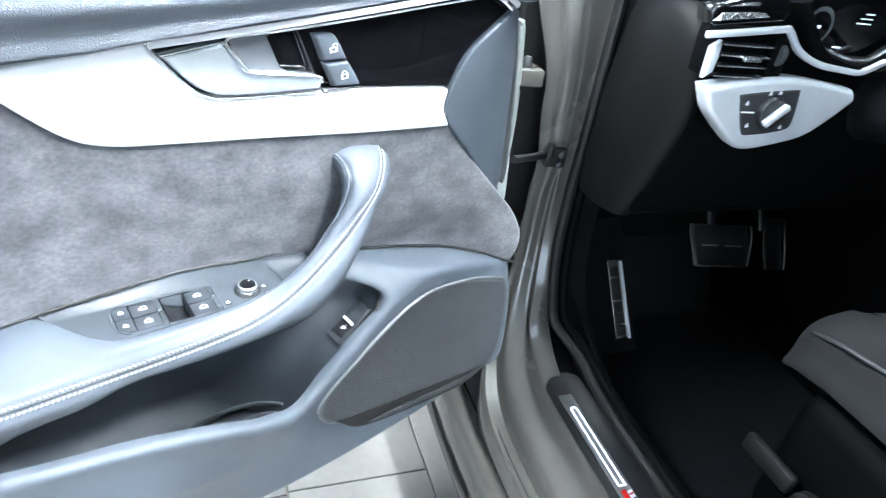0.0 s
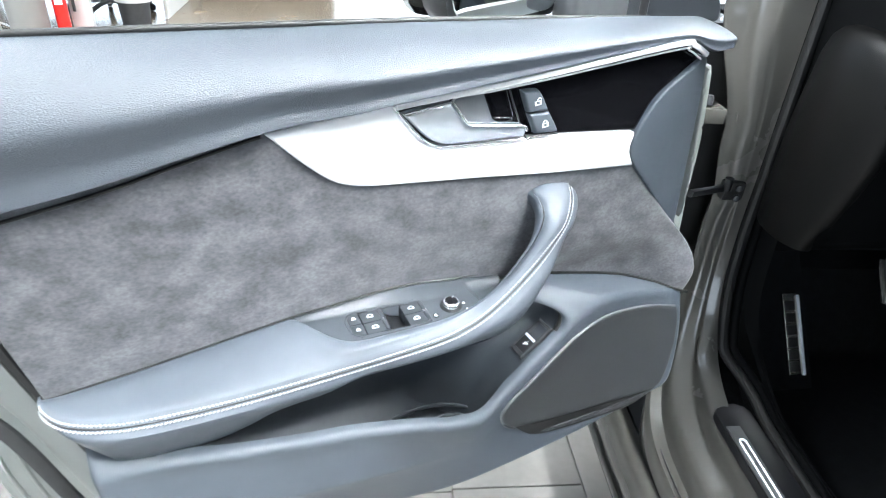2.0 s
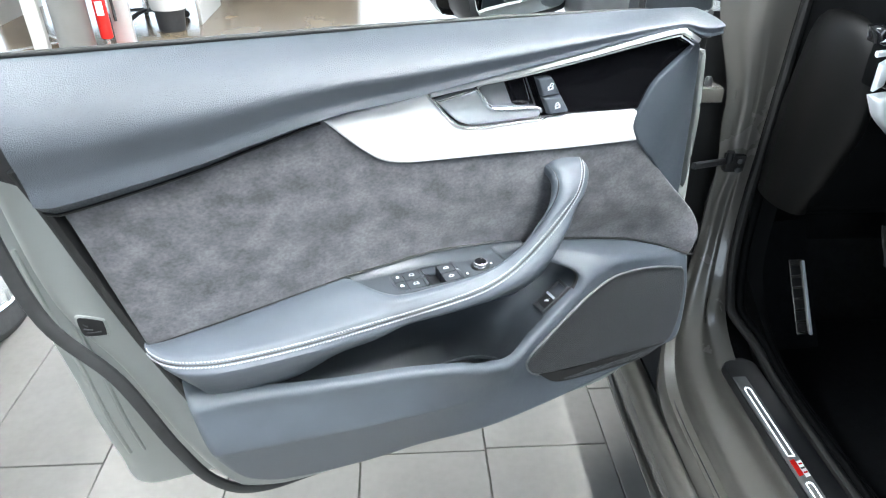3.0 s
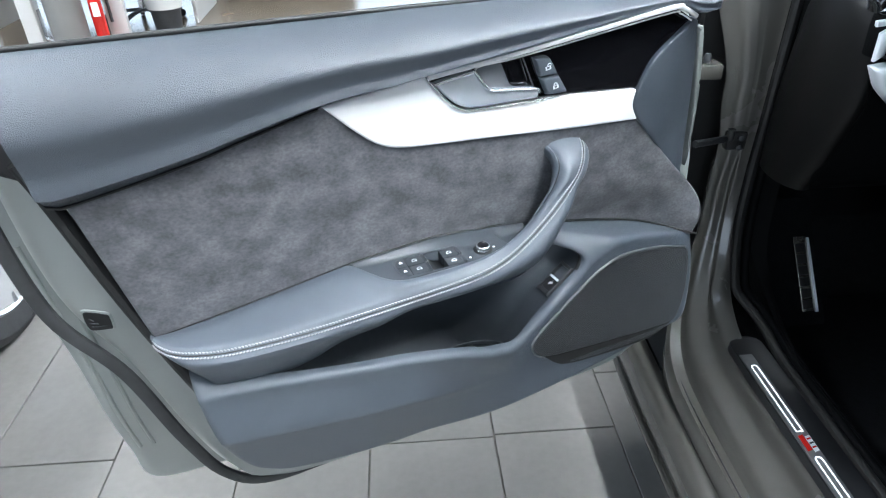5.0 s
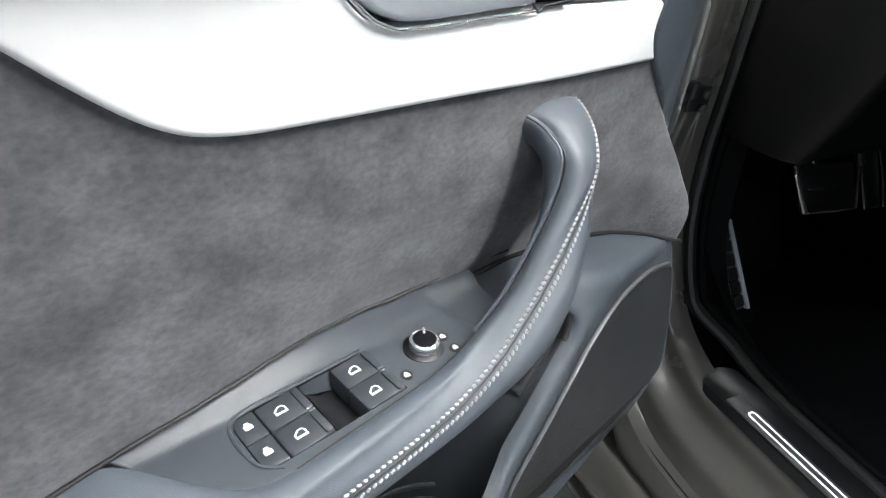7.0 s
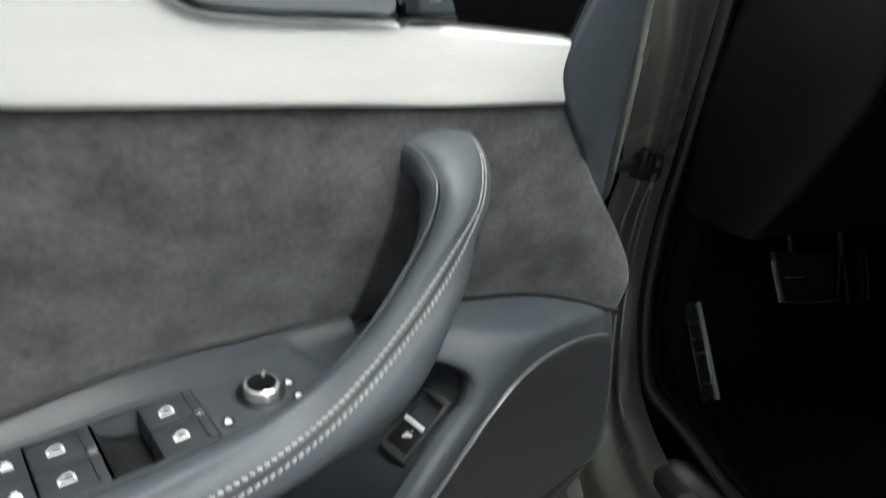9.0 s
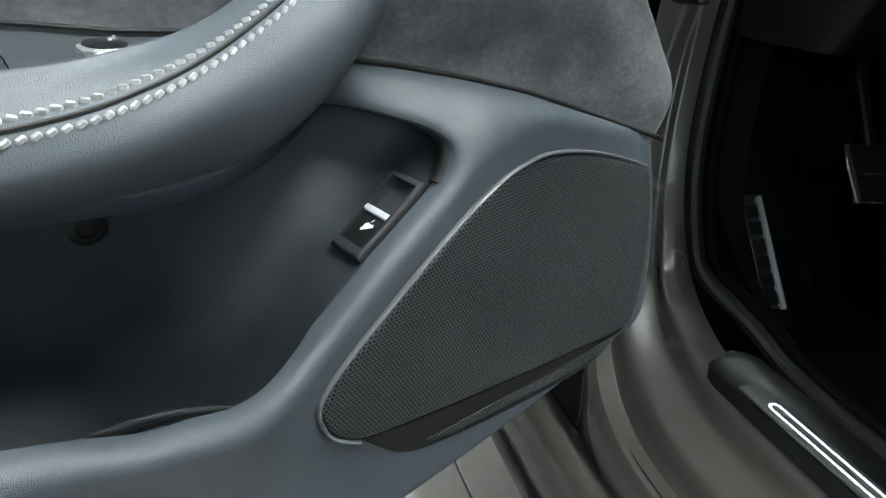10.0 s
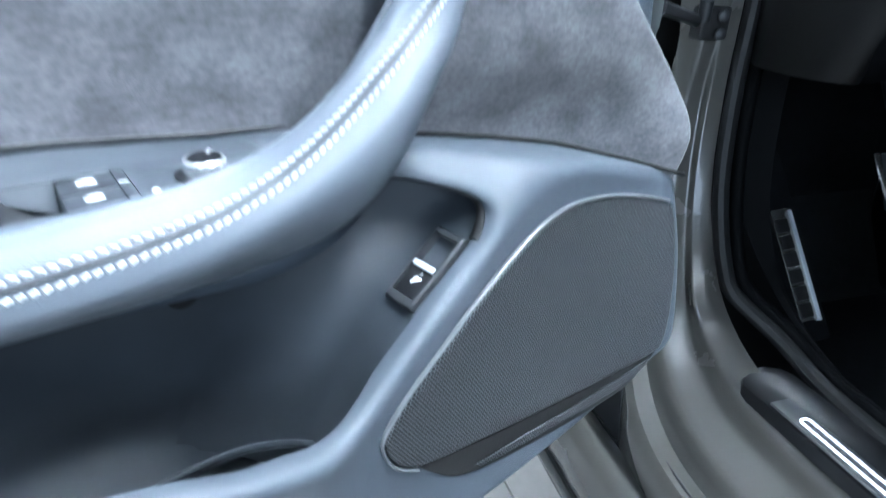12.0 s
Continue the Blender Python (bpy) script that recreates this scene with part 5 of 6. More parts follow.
def sill_plate():
    """The tread plate on the sill: a black carrier, an aluminium strip, and lit outlines round a small badge."""
    z = 0.4395
    rings = []
    for f, k in ((0.082, 0.3), (0.076, 0.8), (0.066, 1.0), (-0.3, 1.0), (-1.2, 1.0)):
        rings.append([in_car((c * k + 0.004, f, z0)) for c, z0 in ((-0.034, 0.428), (-0.031, z + 0.001), (-0.024, z + 0.004), (0.020, z + 0.0065), (0.030, z + 0.004), (0.032, 0.43))])
    pl = loft("tread_plate", rings, SATIN_BLACK, car, "black sill tread plate")
    box("tread_strip", (-0.0265, -1.1, z + 0.004), (-0.0025, 0.032, z + 0.0072), PLATE_METAL, pl, "brushed grey metal strip", bevel=0.001, turn=CAR)
    zt = z + 0.0076
    for f1, f0 in ((0.004, -0.148), (-0.196, -0.36)):
        def loop(w, e):
            return [(-w, f0 - e), (-w, f1 + e - 0.004), (-w * 0.6, f1 + e), (w * 0.6, f1 + e), (w, f1 + e - 0.004), (w, f0 - e)]
        patch("lit_outline", loop(0.0062, 0.0), lambda a, b, l: in_car((a - 0.0145, b, zt + l)), LIT_LINE, pl, "white lit outline", round_r=0.0, rise=0.0002, depth=0.001, step=0.01, corner_step=0.003, holes=[loop(0.0042, -0.002)])
    # badge: a red slanted field beside a pale block
    for name, a0, a1, f0, f1, mat in (("badge_field", -0.0225, -0.0135, -0.186, -0.156, RED), ("badge_block", -0.0130, -0.0040, -0.188, -0.158, WHITE_MARK)):
        bm = bmesh.new()
        vs = [bm.verts.new((x, y, zt)) for x, y in ((a0, f0), (a1, f0 + 0.003), (a1, f1 + 0.003), (a0, f1))]
        bm.faces.new(vs)
        part(name, bm, mat, pl, smooth=False, turn=CAR)
    for k in range(3):
        bm = bmesh.new()
        y = -0.181 + 0.008 * k
        vs = [bm.verts.new((x, yy, zt + 0.0004)) for x, yy in ((-0.0125, y), (-0.0048, y + 0.002), (-0.0048, y + 0.005), (-0.0125, y + 0.003))]
        bm.faces.new(vs)
        part("badge_line", bm, RED if k % 2 == 0 else SATIN_BLACK, pl, smooth=False, turn=CAR)


PLATE_METAL = material("brushed_plate_metal", (0.17, 0.172, 0.176), 0.42, metal=0.3, vary=0.08, vary_scale=60, stretch=(1, 0.05, 1))
LIT_LINE = bpy.data.materials.new("lit_outline")
LIT_LINE.use_nodes = True
_b = LIT_LINE.node_tree.nodes["Principled BSDF"]
_b.inputs["Emission Color"].default_value, _b.inputs["Emission Strength"].default_value = (0.95, 0.97, 1.0, 1), 1.2
sill_plate()


def check_arm():
    """The door stay: a bracket on the pillar and a flat arm into the door."""
    a, b = in_car((-0.014, 0.258, 0.772)), Vector((0.500, 0.058, 0.795))
    st = strip("door_stay", [a + (b - a) * t for t in np.linspace(0, 1, 8)], 0.005, 0.006, SATIN_BLACK, car, "black door stay arm", up=(0, 0, 1), power=3)
    box("stay_bracket", (-0.032, 0.238, 0.757), (0.004, 0.256, 0.790), RUBBER, car, "black bolted stay bracket", bevel=0.003, turn=CAR)
    for dz in (-0.008, 0.010):
        lathe("bolt", [(0.006, 0), (0.006, 0.003), (0.003, 0.005), (0, 0.005)], DARK_GREY, car, turn=CAR @ pose(-0.010, 0.235, 0.772 + dz, 90, 0, 0), sides=10)
    lathe("stay_pin", [(0.007, 0), (0.007, 0.02), (0, 0.02)], SATIN_BLACK, car, turn=CAR @ pose(-0.026, 0.243, 0.776, 0, 0, 0), sides=12)
    # upper hinge
    h = box("door_hinge", (-0.120, 0.220, 0.895), (-0.080, 0.262, 0.920), PAINT, car, "grey painted upper door hinge", bevel=0.003, turn=CAR)
    lathe("hinge_pin", [(0.006, 0), (0.006, 0.01), (0.004, 0.014), (0, 0.014)], DARK_GREY, h, turn=CAR @ pose(-0.105, 0.235, 0.922), sides=12)


check_arm()


# ---- dashboard, footwell and seat ----
def dashboard():
    out = [(0.075, 1.10), (0.20, 1.115), (0.34, 1.04), (0.34, 0.86), (0.20, 0.745), (0.12, 0.735), (0.085, 0.79), (0.07, 0.86), (0.065, 0.92), (0.07, 1.04)]
    rings = []
    o = resample(curve([(a, b) for a, b in out], 4, True), 0.02, True)
    for r, k in ((0.040, 0.86), (0.046, 0.96), (0.060, 1.0), (0.8, 1.0), (1.5, 1.0)):
        c = o.mean(0)
        rings.append([in_car((r, *(c + (p - c) * k))) for p in o])
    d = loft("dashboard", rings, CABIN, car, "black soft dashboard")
    # rounded end of the dashboard beside the doorway
    rings = []
    for z, f0, f1, k in ((0.735, 0.115, 0.24, 0.9), (0.80, 0.085, 0.25, 1), (0.90, 0.055, 0.25, 1), (0.97, 0.052, 0.24, 1), (1.01, 0.056, 0.235, 0.98), (1.035, 0.064, 0.225, 0.90), (1.050, 0.078, 0.21, 0.74), (1.058, 0.098, 0.19, 0.50), (1.061, 0.125, 0.165, 0.22)):
        rings.append([in_car((0.052 + 0.034 * k * math.cos(math.pi * i / 16), (f0 + f1) / 2 + (f1 - f0) / 2 * math.sin(math.pi * i / 16), z)) for i in range(32)])
    loft("dashboard_end", rings, LEATHER, car, "dark padded end of the dashboard").data.materials[0] = DASH_END
    # pale trim field with the light switch
    face = 0.022

    def on_dash(y0):
        return lambda a, b, l: in_car((a, y0 - l, b))

    def dash_box(name, r0, r1, z0, z1, y0, y1, mat, parent, label="", bevel=0.002):
        return box(name, (r0, y0, z0), (r1, y1, z1), mat, parent, label, bevel=bevel, turn=CAR)
    trim_out = curve([(0.024, 0.972), (0.024, 0.972), (0.09, 0.982), (0.163, 0.988), (0.269, 0.977), (0.269, 0.977), (0.276, 0.966), (0.272, 0.956), (0.219, 0.912), (0.160, 0.895), (0.121, 0.890), (0.097, 0.898), (0.048, 0.936), (0.034, 0.955)], 5, True)
    tr = patch("dash_trim", trim_out, on_dash(face), TRIM_WHITE, d, "pale silver dashboard trim", round_r=0.007, rise=0.009, depth=0.014, step=0.012, corner_step=0.006)
    ls_out = curve([(0.082, 0.958), (0.086, 0.966), (0.165, 0.9745), (0.174, 0.970), (0.181, 0.933), (0.172, 0.920), (0.116, 0.912), (0.102, 0.918)], 5, True)
    ls = patch("light_switch", ls_out, on_dash(face - 0.0085), DARK_GREY, d, "dark light switch field with a silver rotary knob", round_r=0.003, rise=0.002, depth=0.004, step=0.01, corner_step=0.004)
    m = CAR @ pose(0.136, face - 0.0105, 0.944, 90, 0, 0)
    kn = lathe("switch_knob", [(0.021, 0), (0.021, 0.004), (0.019, 0.007), (0.0, 0.007)], SATIN_BLACK, ls, turn=m, sides=28)
    box("knob_bar", (-0.019, -0.0042, 0.007), (0.019, 0.0042, 0.016), TRIM_WHITE, kn, bevel=0.002, turn=m @ pose(0, 0, 0, 0, 0, 42))
    for a, b in ((0.094, 0.955), (0.107, 0.926), (0.163, 0.925), (0.125, 0.969), (0.140, 0.9705)):
        lock_flat(ls, CAR @ pose(a, face - 0.0112, b, 90, 0, 0), 0.0026)
    dash_box("mark_bar", 0.090, 0.110, 0.9425, 0.9442, face - 0.0118, face - 0.0105, WHITE_MARK, ls, bevel=0)
    # side vent: a dark box, slats with bright edges, a tab and a wheel
    v = dash_box("air_vent", 0.034, 0.135, 0.978, 1.036, face + 0.012, face + 0.05, CABIN, d, "black air vent with slats")
    for k in range(4):
        z = 0.9835 + 0.0125 * k
        box("slat", (0.036, face - 0.001, z), (0.110, face + 0.014, z + 0.0016), SATIN_BLACK, v, bevel=0.0005, turn=CAR)
        box("slat_edge", (0.036, face - 0.0024, z - 0.0002), (0.110, face - 0.001, z + 0.0018), CHROME, v, bevel=0, turn=CAR)
    dash_box("vent_tab", 0.066, 0.092, 1.0045, 1.0105, face - 0.010, face - 0.002, CHROME, v)
    patch("vent_frame", [(0.021, 0.980), (0.033, 0.982), (0.031, 1.026), (0.018, 1.023)], on_dash(face), TRIM_WHITE, v, round_r=0.001, rise=0.003, depth=0.006, step=0.02)
    dash_box("vent_side", 0.113, 0.140, 0.985, 1.036, face + 0.001, face + 0.03, CABIN, v)
    lathe("vent_wheel", [(0.013, -0.004), (0.0145, 0.0), (0.013, 0.004), (0, 0.004)], DARK_GREY, v, turn=CAR @ pose(0.127, face + 0.006, 1.013, 0, 90, 0), sides=24)
    band = curve([(0.006, face, 1.031), (0.06, face - 0.002, 1.038), (0.112, face - 0.002, 1.0445), (0.124, face - 0.001, 1.043), (0.153, face, 1.020), (0.194, face, 1.006), (0.240, face, 1.001), (0.272, face, 1.000), (0.306, face, 1.015)], 6)
    strip("dash_chrome", [in_car(p) for p in band], 0.0042, 0.004, TRIM_WHITE, d, "silver trim line", power=3)
    patch("gloss_band", [(-0.001, 1.062), (0.006, 1.039), (0.120, 1.053), (0.108, 1.083), (0.05, 1.076)], on_dash(face + 0.006), GLOSS_BLACK, d, "gloss black band with bright inserts", round_r=0.004, rise=0.006, depth=0.02, step=0.02, corner_step=0.01)
    patch("band_insert", [(0.006, 1.046), (0.092, 1.057), (0.088, 1.0605), (0.06, 1.060), (0.006, 1.056)], on_dash(face), CHROME, d, round_r=0.001, rise=0.002, depth=0.004, step=0.02)
    patch("band_insert", [(0.022, 1.0635), (0.075, 1.069), (0.072, 1.0725), (0.026, 1.067)], on_dash(face), CHROME, d, round_r=0.001, rise=0.002, depth=0.004, step=0.02)
    # instrument cluster: a dark screen in a bright frame
    edge = [(0.140, 1.085), (0.146, 1.075), (0.177, 1.043), (0.195, 1.030), (0.215, 1.021), (0.273, 1.009), (0.310, 1.009), (0.336, 1.023), (0.36, 1.04)]
    cl = edge + [(0.40, 1.05), (0.40, 1.14), (0.14, 1.14)]
    c = patch("instrument_screen", cl, lambda a, b, l: in_car((a, 0.054 - l, b)), GLOSS_BLACK, d, "dark instrument screen in a bright frame", round_r=0.001, rise=0.002, depth=0.02, step=0.02)
    strip("cluster_frame", [in_car((a, 0.050, b)) for a, b in resample(curve(edge, 4), 0.008)], 0.0030, 0.005, CHROME, c, power=3)
    hood = [in_car((a, 0.036, b)) for a, b in resample(curve([(p[0] - 0.004, p[1] - 0.0085) for p in edge], 4), 0.008)]
    strip("cluster_rim", hood, 0.0075, 0.016, CABIN, c, "black rim below the screen")
    ring = [in_car((0.199 + 0.022 * math.cos(t), 0.0515, 1.046 + 0.022 * math.sin(t))) for t in np.linspace(-1.0, 3.6, 40)]
    strip("dial_ring", ring, 0.003, 0.0006, RIM_GREY, c, "grey dial ring")
    for r0, r1, z0, z1 in ((0.194, 0.203, 1.044, 1.048), (0.262, 0.286, 1.054, 1.0555), (0.266, 0.286, 1.060, 1.0615), (0.272, 0.286, 1.066, 1.0677), (0.238, 0.252, 1.0215, 1.0235)):
        dash_box("screen_line", r0, r1, z0, z1, 0.0508, 0.0518, SCREEN_MARK, c, bevel=0)
    # lower cover and steering column
    box("knee_cover", (0.050, 0.095, 0.744), (0.90, 0.25, 0.90), CABIN, d, "black cover below the dashboard", bevel=0.02, turn=CAR, segments=3)
    # unseen windscreen; its glass is darkened to keep light off the dashboard
    glass = loft("windscreen", [[in_car((a, 0.42, 1.0)), in_car((a, 0.05, 1.25)), in_car((a, -0.20, 1.41))] for a in (0.02, 0.4, 0.8, 1.2, 1.56)], LIGHT_STOP_GLASS, car, "unseen windscreen, darkened to keep light out of the cabin", closed=False, caps=False)
    lathe("steering_column", [(0.055, 0), (0.062, 0.05), (0.062, 0.22), (0.0, 0.22)], SATIN_BLACK, d, "black steering column cover", turn=CAR @ pose(0.40, 0.12, 0.93, 70, 0, 0), sides=24)
    strip("column_stalk", [in_car(p) for p in ((0.36, -0.02, 1.00), (0.31, -0.03, 1.03), (0.27, -0.03, 1.045))], 0.008, 0.008, SATIN_BLACK, d, up=(0, 0, 1))
    box("bonnet_release", (0.115, 0.082, 0.80), (0.165, 0.094, 0.812), DARK_GREY, d, bevel=0.003, turn=CAR)


SCREEN_MARK = material("lit_screen_mark", (0.8, 0.85, 0.9), 0.5)
_b = SCREEN_MARK.node_tree.nodes["Principled BSDF"]
_b.inputs["Emission Color"].default_value, _b.inputs["Emission Strength"].default_value = (0.85, 0.92, 1.0, 1), 0.25
LIGHT_STOP_GLASS = material("light_stop_glass", (0.05, 0.06, 0.06), 0.05)
LIGHT_STOP_GLASS.node_tree.nodes["Principled BSDF"].inputs["Transmission Weight"].default_value = 1.0
DASH_END = material("dash_end_leather", (0.0038, 0.0036, 0.0035), 0.42, spec=0.22, vary=0.1, vary_scale=20, bump=0.2, bump_scale=900, kind="leather")
dashboard()


def footwell():
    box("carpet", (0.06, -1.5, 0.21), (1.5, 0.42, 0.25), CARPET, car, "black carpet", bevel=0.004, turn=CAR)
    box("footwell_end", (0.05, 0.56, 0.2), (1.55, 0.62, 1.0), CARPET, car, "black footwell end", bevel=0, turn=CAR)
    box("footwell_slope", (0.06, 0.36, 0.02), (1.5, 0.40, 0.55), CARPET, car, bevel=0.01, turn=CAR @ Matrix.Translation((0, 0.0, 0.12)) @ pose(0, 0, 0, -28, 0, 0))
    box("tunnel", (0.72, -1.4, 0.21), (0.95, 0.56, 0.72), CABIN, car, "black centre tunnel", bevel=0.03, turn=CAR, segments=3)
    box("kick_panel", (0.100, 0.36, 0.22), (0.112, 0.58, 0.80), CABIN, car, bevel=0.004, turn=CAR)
    # foot rest: a bright slotted plate with rubber bars
    lo, hi = Vector((0.252, 0.222, 0.378)), Vector((0.242, 0.340, 0.538))
    up = (hi - lo).normalized()
    side = Vector((1, -0.05, 0))
    side = (side - up * side.dot(up)).normalized()
    out = side.cross(up)
    m = CAR @ Matrix(((side.x, out.x, up.x, lo.x), (side.y, out.y, up.y, lo.y), (side.z, out.z, up.z, lo.z), (0, 0, 0, 1)))
    long = (hi - lo).length
    s = -1 if out.y > 0 else 1
    fr = box("foot_rest", (-0.030, -0.003, 0.0), (0.0, 0.003, long * 0.82), POLISHED_PEDAL, car, "metal foot rest with black rubber bars", bevel=0.002, turn=m)
    y0, y1 = sorted((s * 0.002, s * 0.007))
    for k in range(6):
        box("rubber_bar", (-0.029, y0, 0.006 + 0.0245 * k), (-0.008, y1, 0.026 + 0.0245 * k), RUBBER, fr, bevel=0.002, turn=m)
    box("foot_rest_edge", (-0.002, -0.002, -0.002), (0.003, 0.007, long * 0.80), TRIM_WHITE, fr, "bright raised edge", bevel=0.002, turn=m)
    box("foot_rest_base", (-0.10, -0.03 if s > 0 else 0.004, -0.03), (0.02, -0.004 if s > 0 else 0.03, long + 0.05), CARPET, fr, "black carpeted base", bevel=0.004, turn=m)
    m = CAR @ pose(0.505, 0.325, 0.527, -32, 0, -8)
    br = box("brake_pedal", (-0.068, -0.003, -0.045), (0.068, 0.004, 0.045), SATIN_BLACK, car, "black rubber brake pedal in a bright metal frame", bevel=0.004, turn=m)
    for x0, x1, wd in ((-0.074, -0.062, 0.006), (0.074, 0.062, 0.0035)):
        strip("pedal_frame", [m @ Vector(q) for q in curve([(x0, -0.004, 0.044), (x0 * 0.96 + x1 * 0.04, -0.006, 0.015), (x1, -0.007, -0.046)], 6)], wd, 0.003, POLISHED_PEDAL, br, "bright metal side of the pedal", up=tuple(m.to_3x3() @ Vector((0, -1, 0))), sides=8)
    strip("pedal_frame", [m @ Vector(q) for q in ((-0.062, -0.007, -0.046), (0.0, -0.008, -0.048), (0.062, -0.007, -0.046))], 0.0022, 0.003, POLISHED_PEDAL, br, "bright metal lower edge", up=tuple(m.to_3x3() @ Vector((0, -1, 0))), sides=8)
    for k in (-1, 1):
        box("pedal_slot", (0.029 * k - 0.020, -0.0050, -0.003), (0.029 * k + 0.020, -0.0028, 0.0), POLISHED_PEDAL, br, bevel=0, turn=m)
    strip("pedal_lever", [in_car(p) for p in ((0.49, 0.345, 0.54), (0.49, 0.42, 0.66), (0.49, 0.46, 0.80))], 0.012, 0.008, SATIN_BLACK, br, up=(0, -1, 0.3))
    m = CAR @ pose(0.690, 0.35, 0.505, -32, 0, -6)
    ac = box("accelerator_pedal", (-0.023, -0.003, -0.06), (0.023, 0.004, 0.06), SATIN_BLACK, car, "black rubber accelerator pedal with bright metal sides", bevel=0.004, turn=m)
    for x0, wd in ((-0.026, 0.004), (0.026, 0.003)):
        strip("pedal_frame", [m @ Vector(q) for q in curve([(x0, -0.004, 0.058), (x0 * 1.12, -0.006, 0.0), (x0, -0.006, -0.060)], 6)], wd, 0.003, POLISHED_PEDAL, ac, "bright metal side of the pedal", up=tuple(m.to_3x3() @ Vector((0, -1, 0))), sides=8)
    strip("pedal_lever", [in_car(p) for p in ((0.64, 0.355, 0.54), (0.64, 0.43, 0.66), (0.64, 0.47, 0.80))], 0.01, 0.008, SATIN_BLACK, ac, up=(0, -1, 0.3))


POLISHED_PEDAL = material("pedal_metal", (0.50, 0.48, 0.44), 0.22, metal=0.9)
footwell()


def seat():
    """Front part of the seat: cushion with bolster, piping and a plastic base."""
    rings = []
    for f, w0, zt in ((-0.065, 0.55, 0.555), (-0.075, 0.80, 0.585), (-0.10, 0.94, 0.612), (-0.16, 1.0, 0.630), (-0.30, 1.0, 0.632), (-0.60, 1.0, 0.60)):
        ring = []
        for x, z in curve([(-0.255, -0.10), (-0.270, -0.05), (-0.262, 0.0), (-0.225, 0.022), (-0.17, 0.010), (0.0, -0.004), (0.17, 0.010), (0.225, 0.022), (0.262, 0.0), (0.270, -0.05), (0.255, -0.10), (0.0, -0.11)], 4, True):
            ring.append(in_car((0.548 + x * (0.72 + 0.28 * w0), f + 0.005, zt + 0.055 + z * w0)))
        rings.append(ring)
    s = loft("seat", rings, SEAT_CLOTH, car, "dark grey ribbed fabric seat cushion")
    for k in range(16):
        f = -0.10 - 0.014 * k
        zt = 0.612 + 0.018 * smooth01(-0.10, -0.18, f)
        strip("cushion_rib", [in_car((0.548 + x, f, zt + 0.0545 + 0.012 * (abs(x) / 0.17) ** 2)) for x in np.linspace(-0.17, 0.17, 10)], 0.004, 0.0022, SEAT_CLOTH, s, up=(0, 0, 1), sides=6)
    strip("bolster_piping", [in_car(p) for p in curve([(0.287, -0.09, 0.645), (0.268, -0.16, 0.673), (0.288, -0.30, 0.675), (0.288, -0.55, 0.655)], 8)], 0.003, 0.003, DARK_GREY, s, up=(0, 0, 1))
    box("seat_base", (0.29, -0.62, 0.30), (0.76, -0.12, 0.56), CABIN, s, "black plastic seat base", bevel=0.03, turn=CAR, segments=3)
    box("seat_lever", (0.248, -0.20, 0.42), (0.268, -0.10, 0.455), RUBBER, s, bevel=0.008, turn=CAR)
    lathe("seat_knob", [(0.028, 0), (0.028, 0.014), (0.02, 0.018), (0, 0.018)], RUBBER, s, turn=CAR @ pose(0.264, -0.235, 0.43, 0, -90, 0), sides=20)
    box("seat_back", (0.26, -0.85, 0.60), (0.74, -0.68, 1.25), SEAT_CLOTH, s, bevel=0.06, turn=CAR, segments=3)


seat()


# ---- things across the showroom ----
def column():
    c = lathe("column", [(0.115, 0), (0.115, 4.19)], WALL, turn=pose(-0.955, 4.33, 0.0), sides=40)
    c.data.materials[0] = COLUMN_PAINT
    tagged(c, "round pale grey showroom column", "column", kind="structure")


COLUMN_PAINT = material("pale_grey_column_paint", (0.17, 0.168, 0.16), 0.4, vary=0.05, vary_scale=4)
column()


def partition():
    p = box("partition", (-0.13, 0, 0), (0.0, 0.05, 1.9), WHITE_PAINT, bevel=0.004, turn=pose(-0.60, 4.42, 0, 0, 0, -16))
    tagged(p, "white upright partition panel", "partition")
    p = box("partition", (-0.02, 0, 0), (0.02, 0.10, 2.2), WHITE_PAINT, bevel=0.004, turn=pose(-1.12, 4.30, 0, 0, 0, 70))
    tagged(p, "narrow white partition post", "partition")


partition()


def extinguisher():
    th = thing("fire_extinguisher", "red fire extinguisher on a small stand by the column", "extinguisher")
    m = pose(-0.762, 4.33, 0.035)
    lathe("bottle", [(0.036, 0.06), (0.042, 0.07), (0.042, 0.44), (0.042, 0.49), (0.028, 0.52), (0.024, 0.55), (0, 0.55)], RED, th, turn=m, sides=28)
    lathe("valve", [(0.022, 0.55), (0.022, 0.59), (0.012, 0.60), (0, 0.60)], SATIN_BLACK, th, turn=m, sides=16)
    box("grip", (-0.012, -0.10, 0.595), (0.012, 0.04, 0.612), SATIN_BLACK, th, bevel=0.004, turn=m)
    strip("hose", [m @ Vector(p) for p in curve([(0, 0.03, 0.575), (0.05, 0.09, 0.50), (0.07, 0.07, 0.3), (0.075, 0.03, 0.16)], 8)], 0.010, 0.010, RUBBER, th)
    box("stand_base", (-0.14, -0.14, -0.035), (0.14, 0.14, -0.020), RED, th, "red base plate", bevel=0.003, turn=m)
    strip("stand_post", [m @ Vector(p) for p in ((0, 0.0, -0.02), (0, 0.0, 0.07))], 0.012, 0.012, CHROME, th)
    box("label", (-0.022, -0.0525, 0.22), (0.022, -0.0495, 0.31), WHITE_MARK, th, bevel=0, turn=m)


extinguisher()


